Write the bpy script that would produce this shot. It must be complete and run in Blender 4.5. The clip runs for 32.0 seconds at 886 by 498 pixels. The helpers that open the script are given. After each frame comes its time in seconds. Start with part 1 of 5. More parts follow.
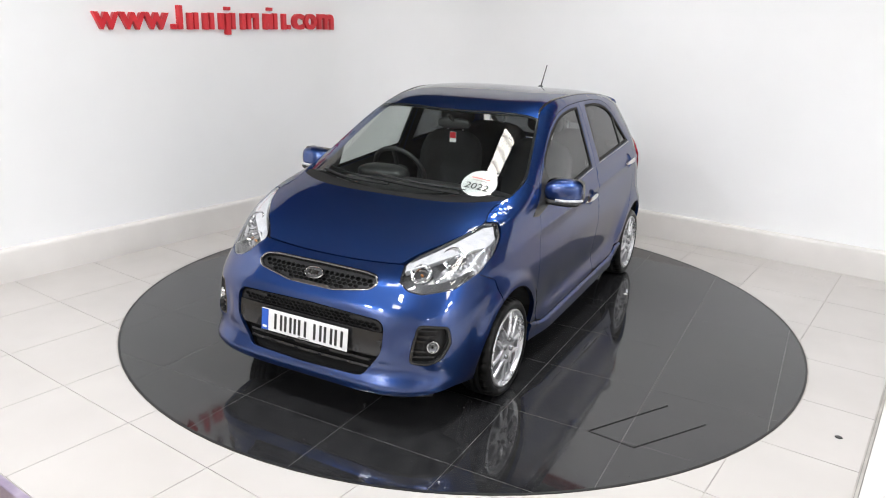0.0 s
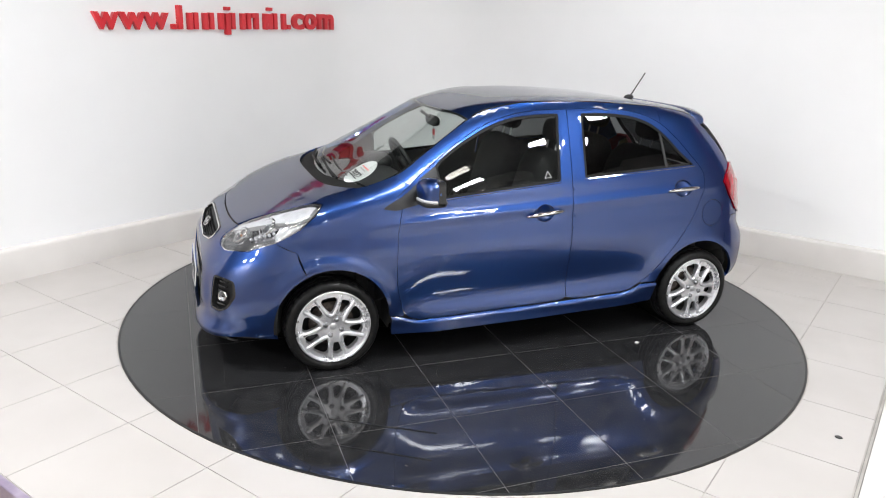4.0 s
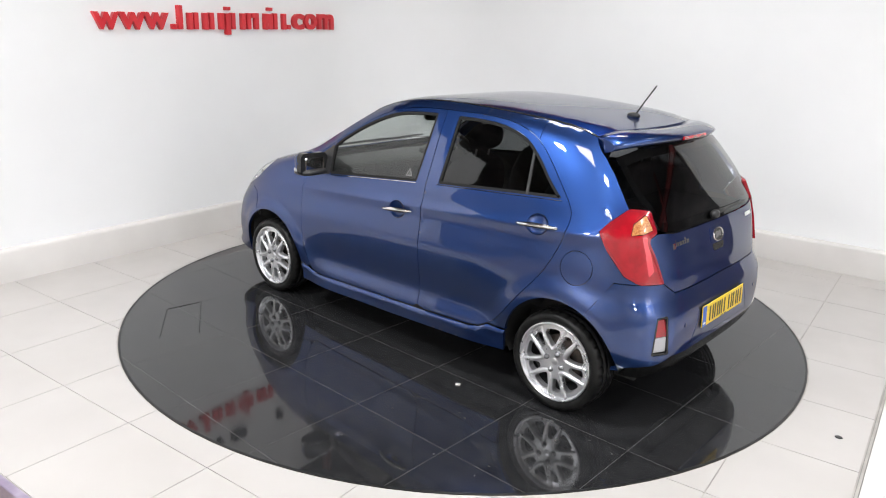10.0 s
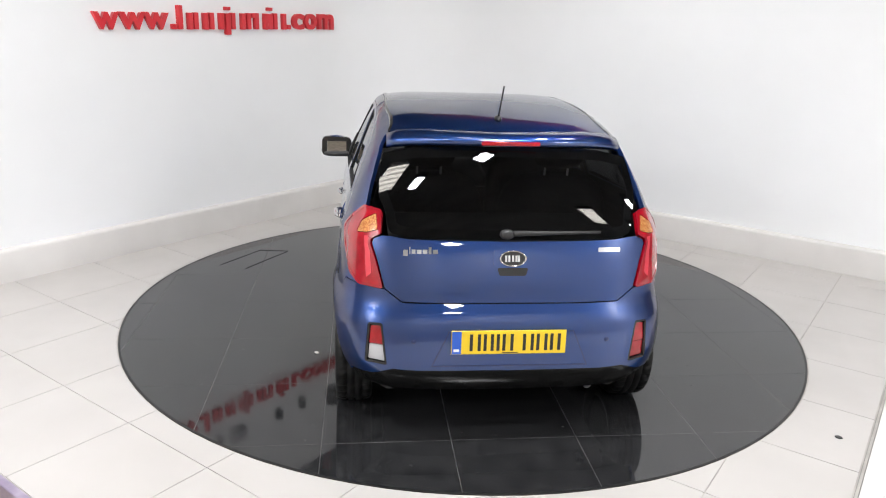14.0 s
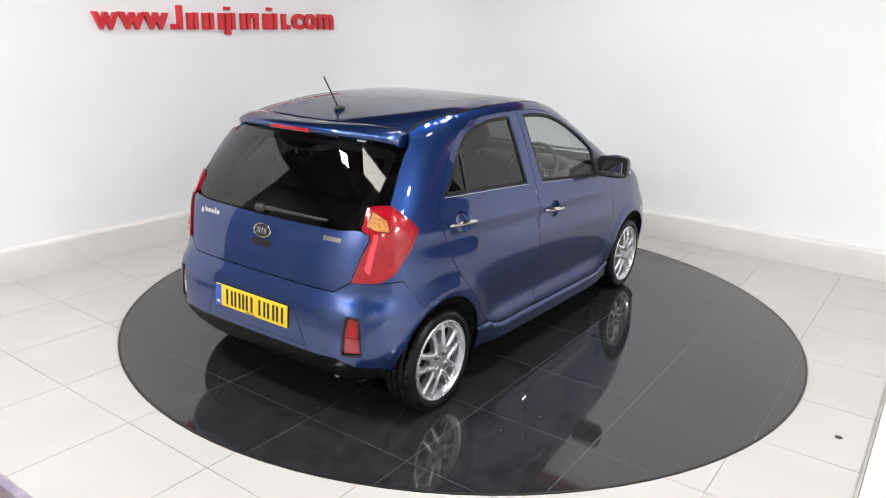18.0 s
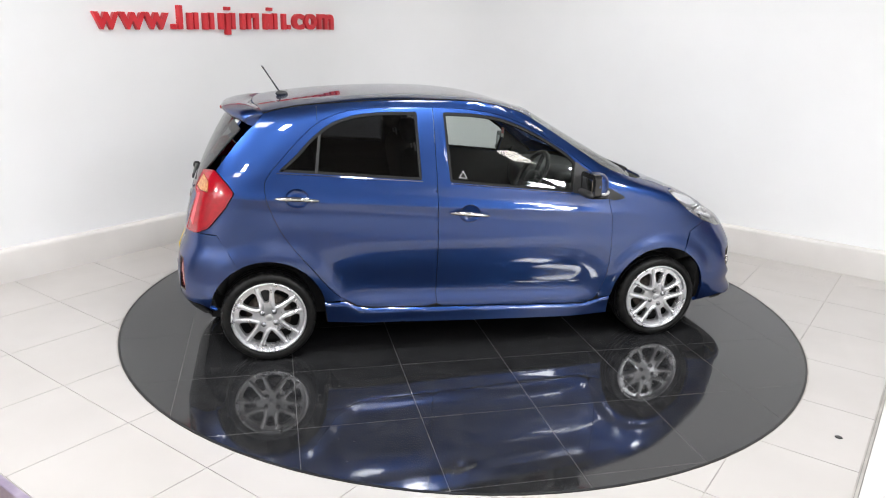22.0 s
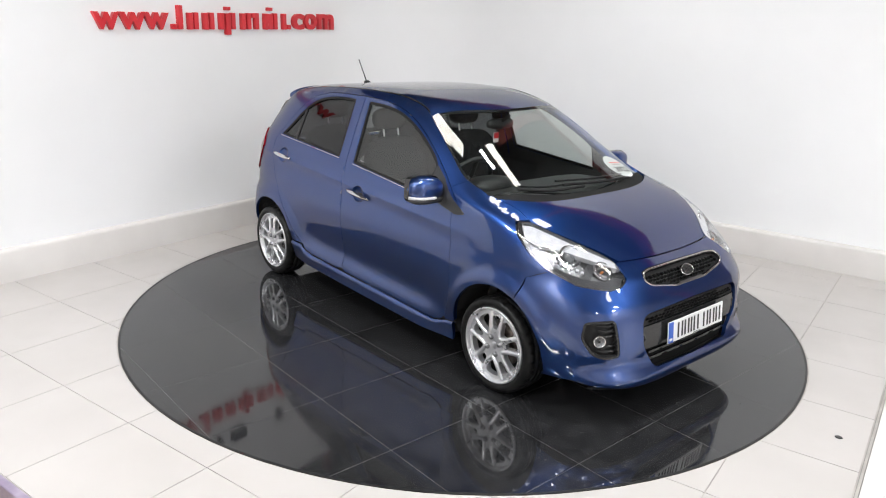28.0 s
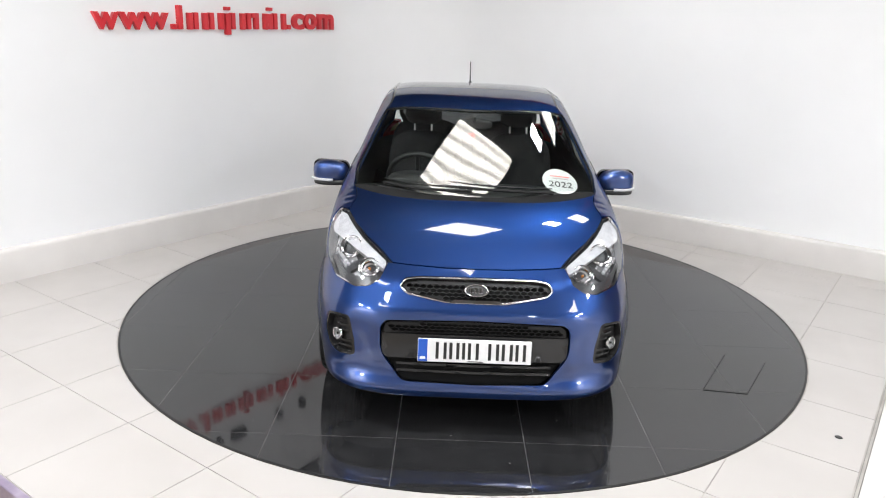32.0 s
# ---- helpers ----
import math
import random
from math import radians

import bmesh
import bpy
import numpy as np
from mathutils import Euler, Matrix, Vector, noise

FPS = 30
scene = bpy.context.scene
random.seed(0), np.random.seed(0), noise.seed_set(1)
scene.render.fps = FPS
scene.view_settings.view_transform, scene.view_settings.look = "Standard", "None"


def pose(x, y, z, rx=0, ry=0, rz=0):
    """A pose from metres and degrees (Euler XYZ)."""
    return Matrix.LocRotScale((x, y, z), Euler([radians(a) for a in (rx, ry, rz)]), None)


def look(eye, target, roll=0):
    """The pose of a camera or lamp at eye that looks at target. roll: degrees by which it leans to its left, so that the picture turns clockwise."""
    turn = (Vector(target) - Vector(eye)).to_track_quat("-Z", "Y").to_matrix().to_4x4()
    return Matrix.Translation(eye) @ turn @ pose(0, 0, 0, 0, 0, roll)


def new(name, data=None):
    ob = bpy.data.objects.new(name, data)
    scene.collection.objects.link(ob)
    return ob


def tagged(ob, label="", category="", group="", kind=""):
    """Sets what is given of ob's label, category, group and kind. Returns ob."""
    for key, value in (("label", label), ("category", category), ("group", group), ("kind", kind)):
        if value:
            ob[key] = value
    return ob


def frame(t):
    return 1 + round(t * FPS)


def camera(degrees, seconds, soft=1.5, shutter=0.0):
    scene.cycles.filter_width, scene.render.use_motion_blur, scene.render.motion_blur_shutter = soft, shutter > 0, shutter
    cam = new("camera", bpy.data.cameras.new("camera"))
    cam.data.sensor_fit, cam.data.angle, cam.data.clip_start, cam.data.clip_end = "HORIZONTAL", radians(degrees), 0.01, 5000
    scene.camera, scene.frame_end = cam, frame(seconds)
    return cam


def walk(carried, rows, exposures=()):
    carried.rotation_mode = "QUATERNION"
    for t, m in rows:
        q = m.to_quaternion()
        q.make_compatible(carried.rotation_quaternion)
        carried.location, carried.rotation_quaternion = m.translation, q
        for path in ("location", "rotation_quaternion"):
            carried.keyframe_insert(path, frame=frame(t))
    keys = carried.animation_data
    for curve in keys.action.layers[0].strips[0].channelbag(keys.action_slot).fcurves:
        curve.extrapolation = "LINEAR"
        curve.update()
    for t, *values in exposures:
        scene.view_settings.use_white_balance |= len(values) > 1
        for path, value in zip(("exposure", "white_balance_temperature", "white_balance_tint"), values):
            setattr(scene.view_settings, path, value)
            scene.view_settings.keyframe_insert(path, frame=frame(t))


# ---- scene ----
cam = camera(62.78, 32.0, soft=1.1)
EYE = Vector((0.0, -4.807, 1.843))
AHEAD = Vector((-0.0275, 0.9565, -0.2905))
walk(cam, [(0, look(EYE, EYE + AHEAD, 1.994)), (32.0, look(EYE, EYE + AHEAD, 1.994))])
scene.view_settings.exposure = 0.38

# ---- world and lamps: a white showroom bay, lit from rooflights, floods and added fill in a dark roof ----
TURN = 56.5                      # the room's own axes, degrees
ROOM = pose(0, 0, 0, 0, 0, TURN)
world = bpy.data.worlds.new("world")
world.use_nodes = True
scene.world = world
world.node_tree.nodes["Background"].inputs[0].default_value = (0.8, 0.88, 1.0, 1)
world.node_tree.nodes["Background"].inputs[1].default_value = 0.05
CEIL = 4.7
WALL_TOP = 3.0


def lamp(name, m, power, sx, sy, color=(1, 0.97, 0.94)):
    data = bpy.data.lights.new(name, "AREA")
    data.shape, data.size, data.size_y, data.energy, data.color = "RECTANGLE", sx, sy, power, color
    ob = new(name, data)
    ob.matrix_world = m
    return ob


# rooflights (x, y in the room's axes, length, width; the last two are added ones) and flood lamps
ROOFLIGHTS = [(0.52, 0.27, 0.6, 0.64), (-1.8, -2.2, 0.6, 0.9), (-3.6, 0.1, 0.6, 0.9), (2.4, -0.45, 0.5, 0.5), (1.9, -2.3, 0.32, 0.6), (-6.4, -1.0, 0.6, 0.9), (-2.2, -6.2, 0.6, 0.9)]
# flood lamps: place, watts, width; second row is added fill for walls and car
FLOODS_AND_FILL = [(1.25, -0.36, 18, 0.2), (-1.3, -1.75, 62, 0.3), (-3.4, -1.2, 22, 0.3), (-2.4, -2.3, 22, 0.3), (-5.0, -1.0, 22, 0.3), (-0.4, -5.8, 46, 0.3), (0.5, -4.8, 36, 0.3), (-3.6, 1.2, 80, 0.3),
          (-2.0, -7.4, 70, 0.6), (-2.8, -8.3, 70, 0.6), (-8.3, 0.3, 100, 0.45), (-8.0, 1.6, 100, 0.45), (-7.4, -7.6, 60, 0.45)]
for ux, uy, watts, size in FLOODS_AND_FILL:
    lamp("flood_or_fill_lamp", ROOM @ pose(ux, uy, CEIL - 0.62), watts, size, size, (0.95, 0.97, 1.0))


# ---- materials ----
def shader(name, color, rough=0.5, metal=0.0, **more):
    m = bpy.data.materials.new(name)
    m.use_nodes = True
    b = m.node_tree.nodes["Principled BSDF"]
    b.inputs["Base Color"].default_value = (*color, 1)
    b.inputs["Roughness"].default_value = rough
    b.inputs["Metallic"].default_value = metal
    for k, v in more.items():
        b.inputs[k.replace("_", " ")].default_value = v
    return m


def noise_node(m, scale, detail=4.0):
    nt = m.node_tree
    co = nt.nodes.new("ShaderNodeTexCoord")
    n = nt.nodes.new("ShaderNodeTexNoise")
    n.inputs["Scale"].default_value, n.inputs["Detail"].default_value = scale, detail
    nt.links.new(co.outputs["Object"], n.inputs["Vector"])
    return n


def vary(m, dark, light, scale, lo=0.35, hi=0.65, detail=5.0):
    """Base colour between two tones by a noise of that scale."""
    nt = m.node_tree
    n = noise_node(m, scale, detail)
    r = nt.nodes.new("ShaderNodeValToRGB")
    r.color_ramp.elements[0].position, r.color_ramp.elements[1].position = lo, hi
    r.color_ramp.elements[0].color, r.color_ramp.elements[1].color = (*dark, 1), (*light, 1)
    nt.links.new(n.outputs["Fac"], r.inputs["Fac"])
    nt.links.new(r.outputs["Color"], nt.nodes["Principled BSDF"].inputs["Base Color"])
    return m


def rough_vary(m, scale, lo, hi):
    nt = m.node_tree
    n = noise_node(m, scale, 6.0)
    r = nt.nodes.new("ShaderNodeMapRange")
    r.inputs["From Min"].default_value, r.inputs["From Max"].default_value = 0.35, 0.7
    r.inputs["To Min"].default_value, r.inputs["To Max"].default_value = lo, hi
    nt.links.new(n.outputs["Fac"], r.inputs["Value"])
    nt.links.new(r.outputs["Result"], nt.nodes["Principled BSDF"].inputs["Roughness"])
    return m


def speck(m, color, scale, lo, hi):
    """Sparse specks of another colour over the base."""
    nt = m.node_tree
    b = nt.nodes["Principled BSDF"]
    n = noise_node(m, scale, 2.0)
    r = nt.nodes.new("ShaderNodeMapRange")
    r.inputs["From Min"].default_value, r.inputs["From Max"].default_value = lo, hi
    nt.links.new(n.outputs["Fac"], r.inputs["Value"])
    x = nt.nodes.new("ShaderNodeMixRGB")
    x.inputs["Color2"].default_value = (*color, 1)
    nt.links.new(b.inputs["Base Color"].links[0].from_socket, x.inputs["Color1"])
    nt.links.new(r.outputs["Result"], x.inputs["Fac"])
    nt.links.new(x.outputs["Color"], b.inputs["Base Color"])
    return m


def bump(m, scale, strength, dist=0.002, detail=3.0):
    nt = m.node_tree
    n = noise_node(m, scale, detail)
    b = nt.nodes.new("ShaderNodeBump")
    b.inputs["Strength"].default_value, b.inputs["Distance"].default_value = strength, dist
    nt.links.new(n.outputs["Fac"], b.inputs["Height"])
    nt.links.new(b.outputs["Normal"], nt.nodes["Principled BSDF"].inputs["Normal"])
    return m


def pane_glass(name, tint, gloss=1.0):
    """Thin glass: tinted see-through, with mirror gloss by Fresnel."""
    m = bpy.data.materials.new(name)
    m.use_nodes = True
    nt = m.node_tree
    nt.nodes.remove(nt.nodes["Principled BSDF"])
    t = nt.nodes.new("ShaderNodeBsdfTransparent")
    t.inputs["Color"].default_value = (*tint, 1)
    g = nt.nodes.new("ShaderNodeBsdfGlossy")
    g.inputs["Roughness"].default_value = 0.01
    lw = nt.nodes.new("ShaderNodeLayerWeight")
    lw.inputs["Blend"].default_value = 0.5
    pw, f = nt.nodes.new("ShaderNodeMath"), nt.nodes.new("ShaderNodeMath")
    pw.operation, f.operation = "POWER", "MULTIPLY_ADD"
    pw.inputs[1].default_value = 4.2
    f.inputs[1].default_value, f.inputs[2].default_value = 0.91, 0.08 * gloss
    nt.links.new(lw.outputs["Facing"], pw.inputs[0])
    nt.links.new(pw.outputs[0], f.inputs[0])
    x = nt.nodes.new("ShaderNodeMixShader")
    nt.links.new(f.outputs[0], x.inputs[0])
    nt.links.new(t.outputs[0], x.inputs[1])
    nt.links.new(g.outputs[0], x.inputs[2])
    nt.links.new(x.outputs[0], nt.nodes["Material Output"].inputs["Surface"])
    return m


WALL = bump(vary(shader("wall_paint", (0.8, 0.8, 0.79), 0.6), (0.815, 0.82, 0.82), (0.845, 0.85, 0.853), 0.9), 60, 0.04)
TILE = rough_vary(vary(shader("floor_tile", (0.8, 0.77, 0.74), 0.3), (0.465, 0.442, 0.42), (0.495, 0.471, 0.449), 2.2), 7, 0.30, 0.36)
GROUT = vary(shader("grout", (0.45, 0.41, 0.38), 0.8), (0.33, 0.305, 0.28), (0.47, 0.44, 0.41), 5)
KERB = vary(shader("kerb_paint", (0.8, 0.78, 0.75), 0.4), (0.635, 0.612, 0.588), (0.675, 0.652, 0.628), 3)
BLACK_TILE = rough_vary(speck(vary(shader("black_tile", (0.012, 0.012, 0.013), 0.07, 0.0, IOR=1.6), (0.014, 0.014, 0.015), (0.026, 0.026, 0.027), 12), (0.11, 0.107, 0.103), 38, 0.735, 0.76), 5, 0.03, 0.09)
TABLE_GROUT = vary(shader("table_grout", (0.12, 0.117, 0.115), 0.3, IOR=1.6), (0.07, 0.068, 0.066), (0.15, 0.147, 0.144), 6)
RIM_EDGE = shader("turntable_edge", (0.01, 0.01, 0.01), 0.4)
FAR_WALL = vary(shader("far_cladding", (0.2, 0.195, 0.2), 0.7), (0.13, 0.125, 0.13), (0.30, 0.29, 0.295), 1.2)
RED_STEEL = vary(shader("red_steel", (0.3, 0.04, 0.04), 0.45), (0.24, 0.03, 0.03), (0.34, 0.045, 0.045), 3)
DARK_ROOF = vary(shader("dark_roof", (0.18, 0.18, 0.183), 0.8), (0.13, 0.13, 0.133), (0.24, 0.237, 0.24), 1.5)
BOUNCE_WALL = vary(shader("bounce_wall", (0.2, 0.19, 0.19), 0.7), (0.74, 0.73, 0.72), (0.80, 0.79, 0.78), 0.7)
CARPET = bump(vary(shader("carpet", (0.2, 0.15, 0.1), 0.95), (0.20, 0.16, 0.11), (0.38, 0.31, 0.235), 14), 300, 0.6, 0.004)
PURPLE = vary(shader("mauve_trim", (0.33, 0.27, 0.36), 0.35, 0.3), (0.28, 0.23, 0.32), (0.42, 0.36, 0.46), 9)
RED = vary(shader("red_acrylic", (0.62, 0.02, 0.03), 0.3), (0.58, 0.018, 0.028), (0.66, 0.025, 0.035), 4)


# ---- building helpers ----
def finish(bm, name, material, smooth=False):
    me = bpy.data.meshes.new(name)
    bm.normal_update()
    if smooth:
        for f in bm.faces:
            f.smooth = True
    bm.to_mesh(me)
    bm.free()
    for one in material if isinstance(material, (list, tuple)) else [material]:
        me.materials.append(one)
    return me


def part(name, bm, material, parent, label="", smooth=False):
    ob = new(name, finish(bm, name, material, smooth) if isinstance(bm, bmesh.types.BMesh) else bm)
    ob.parent = parent
    if label:
        tagged(ob, label)
    return ob


def thing(name, label, category, group="", kind="", bm=None, material=None, smooth=False):
    ob = new(name, finish(bm, name, material, smooth) if bm else None)
    return tagged(ob, label, category, group, kind)


def box(bm, lo, hi, bevel=0.0, seg=2):
    c = [(a + b) / 2 for a, b in zip(lo, hi)]
    r = bmesh.ops.create_cube(bm, size=1.0, matrix=Matrix.Translation(c) @ Matrix.Diagonal((hi[0] - lo[0], hi[1] - lo[1], hi[2] - lo[2], 1)))
    if bevel:
        edges = {e for v in r["verts"] for e in v.link_edges}
        bmesh.ops.bevel(bm, geom=list(edges), offset=bevel, segments=seg, affect="EDGES", profile=0.5)
    return bm


def boxed(lo, hi, bevel=0.0, seg=2):
    return box(bmesh.new(), lo, hi, bevel, seg)


def tube(bm, pts, radius, seg=8, cap=True):
    """A round bar through the points."""
    pts = [Vector(p) for p in pts]
    rings = []
    for i, p in enumerate(pts):
        d = (pts[min(i + 1, len(pts) - 1)] - pts[max(i - 1, 0)]).normalized()
        a = d.cross(Vector((0, 0, 1)))
        a = a.normalized() if a.length > 1e-3 else Vector((1, 0, 0))
        b = d.cross(a)
        r = radius[i] if isinstance(radius, (list, tuple)) else radius
        rings.append([bm.verts.new(p + r * (math.cos(k * 2 * math.pi / seg) * a + math.sin(k * 2 * math.pi / seg) * b)) for k in range(seg)])
    for s, t in zip(rings, rings[1:]):
        for k in range(seg):
            bm.faces.new((s[k], s[(k + 1) % seg], t[(k + 1) % seg], t[k]))
    if cap:
        bm.faces.new(rings[0][::-1]), bm.faces.new(rings[-1])
    return bm


def lathe(bm, profile, seg=48, axis="y", centre=(0, 0, 0)):
    """Turn (radius, along) pairs round an axis."""
    rings = []
    for r, h in profile:
        ring = []
        for k in range(seg):
            a = 2 * math.pi * k / seg
            c, s = r * math.cos(a), r * math.sin(a)
            v = {"y": (c, h, s), "z": (c, s, h), "x": (h, c, s)}[axis]
            ring.append(bm.verts.new(Vector(v) + Vector(centre)))
        rings.append(ring)
    for s, t in zip(rings, rings[1:]):
        for k in range(seg):
            bm.faces.new((s[k], t[k], t[(k + 1) % seg], s[(k + 1) % seg]))
    return bm


def inside(points, poly):
    """Which of the points lie within the polygon."""
    p, q = np.asarray(points, float), np.asarray(poly, float)
    res = np.zeros(len(p), bool)
    for (x0, y0), (x1, y1) in zip(q, np.roll(q, -1, 0)):
        hit = (y0 > p[:, 1]) != (y1 > p[:, 1])
        with np.errstate(divide="ignore", invalid="ignore"):
            res ^= hit & (p[:, 0] < (x1 - x0) * (p[:, 1] - y0) / (y1 - y0) + x0)
    return res


def dense(poly, step=0.02, closed=True):
    out, n = [], len(poly)
    for i in range(n if closed else n - 1):
        a, b = np.array(poly[i], float), np.array(poly[(i + 1) % n], float)
        k = max(1, int(math.ceil(np.hypot(*(b - a)) / step)))
        out += [a + (b - a) * j / k for j in range(k)]
    if not closed:
        out.append(np.array(poly[-1], float))
    return np.array(out)


def rounded(poly, r=0.01, n=4):
    """A polygon with its corners rounded."""
    poly = [p for p, o in zip(poly, list(poly[-1:]) + list(poly[:-1])) if abs(p[0] - o[0]) + abs(p[1] - o[1]) > 1e-6]
    out, k = [], len(poly)
    for i in range(k):
        p, a, b = (np.array(poly[j % k], float) for j in (i, i - 1, i + 1))
        da, db = a - p, b - p
        la, lb = np.hypot(*da), np.hypot(*db)
        d = min(r, 0.45 * la, 0.45 * lb)
        s, e = p + da / la * d, p + db / lb * d
        for j in range(n + 1):
            t = j / n
            out.append((1 - t) ** 2 * s + 2 * t * (1 - t) * p + t * t * e)
    return np.array(out)


def smooth_line(pts, n=8):
    """A smooth curve through the points (Catmull-Rom)."""
    p = [np.array(q, float) for q in pts]
    p = [2 * p[0] - p[1]] + p + [2 * p[-1] - p[-2]]
    out = []
    for i in range(1, len(p) - 2):
        for j in range(n):
            t = j / n
            out.append(0.5 * (2 * p[i] + (p[i + 1] - p[i - 1]) * t + (2 * p[i - 1] - 5 * p[i] + 4 * p[i + 1] - p[i + 2]) * t * t
                              + (3 * p[i] - p[i - 1] - 3 * p[i + 1] + p[i + 2]) * t ** 3))
    out.append(p[-2])
    return [tuple(q) for q in out]


def fill2d(poly, holes=(), res=0.03, extra=()):
    """Triangles that fill a polygon with holes: points and faces."""
    from mathutils.geometry import delaunay_2d_cdt
    loops = [np.asarray(poly, float)] + [np.asarray(h, float) for h in holes]
    pts, edges = [], []
    for l in loops:
        o = len(pts)
        pts += [Vector(q) for q in l]
        edges += [(o + i, o + (i + 1) % len(l)) for i in range(len(l))]
    lo, hi = loops[0].min(0), loops[0].max(0)
    gx, gy = np.arange(lo[0] + res / 2, hi[0], res), np.arange(lo[1] + res / 2, hi[1], res)
    if len(gx) and len(gy):
        g = np.array([(a + (res / 2 if j % 2 else 0), b) for j, b in enumerate(gy) for a in gx])
        ok = inside(g, loops[0])
        for h in loops[1:]:
            ok &= ~inside(g, h)
        g = g[ok]
        allb = np.concatenate([dense(l, res / 3) for l in loops])
        if len(g):
            far = np.array([np.min(np.hypot(*(allb - q).T)) > 0.45 * res for q in g])
            pts += [Vector(q) for q in g[far]]
    if len(extra):
        g = np.asarray(extra, float)
        ok = inside(g, inset(loops[0], 0.006))
        for h in loops[1:]:
            ok &= ~inside(g, inset(h, -0.006))
        pts += [Vector(q) for q in g[ok]]
    v, _, f, *_ = delaunay_2d_cdt(pts, edges, [], 0, 1e-6)
    v = np.array([tuple(q) for q in v])
    cen = np.array([v[list(t)].mean(0) for t in f])
    ok = inside(cen, loops[0])
    for h in loops[1:]:
        ok &= ~inside(cen, h)
    return v, [t for t, k in zip(f, ok) if k]


# ---- the body's surface: plan outlines level by level, x ahead, y to the left, z up, from the middle between the axles ----
def curve(pairs):
    xs, ys = (np.array(c, float) for c in zip(*pairs))
    h = np.diff(xs)
    d = np.diff(ys) / h
    m = np.zeros(len(xs))
    m[1:-1] = np.where(d[:-1] * d[1:] > 0, 2 * d[:-1] * d[1:] / (d[:-1] + d[1:] + 1e-12 * np.sign(d[:-1] + d[1:])), 0)
    m[0], m[-1] = d[0], d[-1]

    def f(x):
        x = np.clip(np.asarray(x, float), xs[0], xs[-1])
        i = np.clip(np.searchsorted(xs, x) - 1, 0, len(xs) - 2)
        t = (x - xs[i]) / h[i]
        return ((1 + 2 * t) * (1 - t) ** 2 * ys[i] + t * (1 - t) ** 2 * h[i] * m[i] + t * t * (3 - 2 * t) * ys[i + 1] + t * t * (t - 1) * h[i] * m[i + 1])
    return f


TOP = 1.477
nose = curve([(0.14, 1.72), (0.165, 1.83), (0.195, 1.885), (0.235, 1.895), (0.29, 1.878), (0.36, 1.872), (0.45, 1.868), (0.55, 1.856), (0.63, 1.822), (0.70, 1.78), (0.735, 1.732), (0.765, 1.666), (0.85, 1.518),
              (0.91, 1.387), (0.955, 1.262), (0.985, 1.152), (1.03, 1.026), (1.13, 0.846), (1.25, 0.651), (1.36, 0.449), (1.42, 0.265), (1.455, 0.06), (TOP, -0.25)])
tail = curve([(0.14, -1.50), (0.22, -1.60), (0.28, -1.66), (0.36, -1.695), (0.50, -1.70), (0.60, -1.685), (0.68, -1.655), (0.75, -1.645), (0.87, -1.618), (0.93, -1.60), (1.0, -1.575),
              (1.1, -1.53), (1.2, -1.475), (1.3, -1.41), (1.34, -1.38), (1.365, -1.335), (1.395, -1.22), (1.42, -1.07), (1.45, -0.8), (1.47, -0.5), (TOP, -0.25)])
width = curve([(0.14, 0.70), (0.18, 0.735), (0.25, 0.765), (0.35, 0.785), (0.5, 0.795), (0.62, 0.798), (0.75, 0.79), (0.85, 0.778), (0.95, 0.762), (1.03, 0.738), (1.10, 0.712),
               (1.2, 0.675), (1.3, 0.635), (1.38, 0.60), (1.42, 0.578), (1.448, 0.54), (1.465, 0.43), (1.473, 0.27), (TOP, 0.0)])
round_f = curve([(0.14, 4.6), (0.25, 5.2), (0.4, 5.0), (0.60, 4.3), (0.70, 3.9), (0.78, 4.9), (0.88, 6.2), (1.0, 6.5), (1.2, 6.0), (1.36, 5.0), (1.45, 4.0), (TOP, 3.2)])
round_r = curve([(0.14, 4.2), (0.3, 5.6), (0.4, 6.4), (0.57, 6.3), (0.68, 5.6), (0.75, 5.6), (1.0, 6.4), (1.3, 6.0), (1.42, 4.6), (TOP, 3.2)])
mid_f = curve([(0.14, 0.85), (0.62, 0.85), (0.9, 0.6), (1.1, 0.0), (1.42, -0.25), (TOP, -0.25)])
mid_r = curve([(0.14, -0.6), (1.0, -0.6), (1.42, -0.25), (TOP, -0.25)])
HUBS = ((1.1925, 0.27), (-1.1925, 0.27))


# the doors' section between the wheels: full at mid height, tucked in below, out again to the sill
section = curve([(0.14, 0.735), (0.20, 0.775), (0.25, 0.788), (0.29, 0.7875), (0.31, 0.7845), (0.34, 0.7755), (0.365, 0.769), (0.39, 0.7675), (0.42, 0.770), (0.47, 0.7775), (0.53, 0.787), (0.60, 0.7945), (0.66, 0.798), (0.70, 0.7955), (0.75, 0.79)])


def ease(u):
    u = np.clip(u, 0, 1)
    return u * u * (3 - 2 * u)


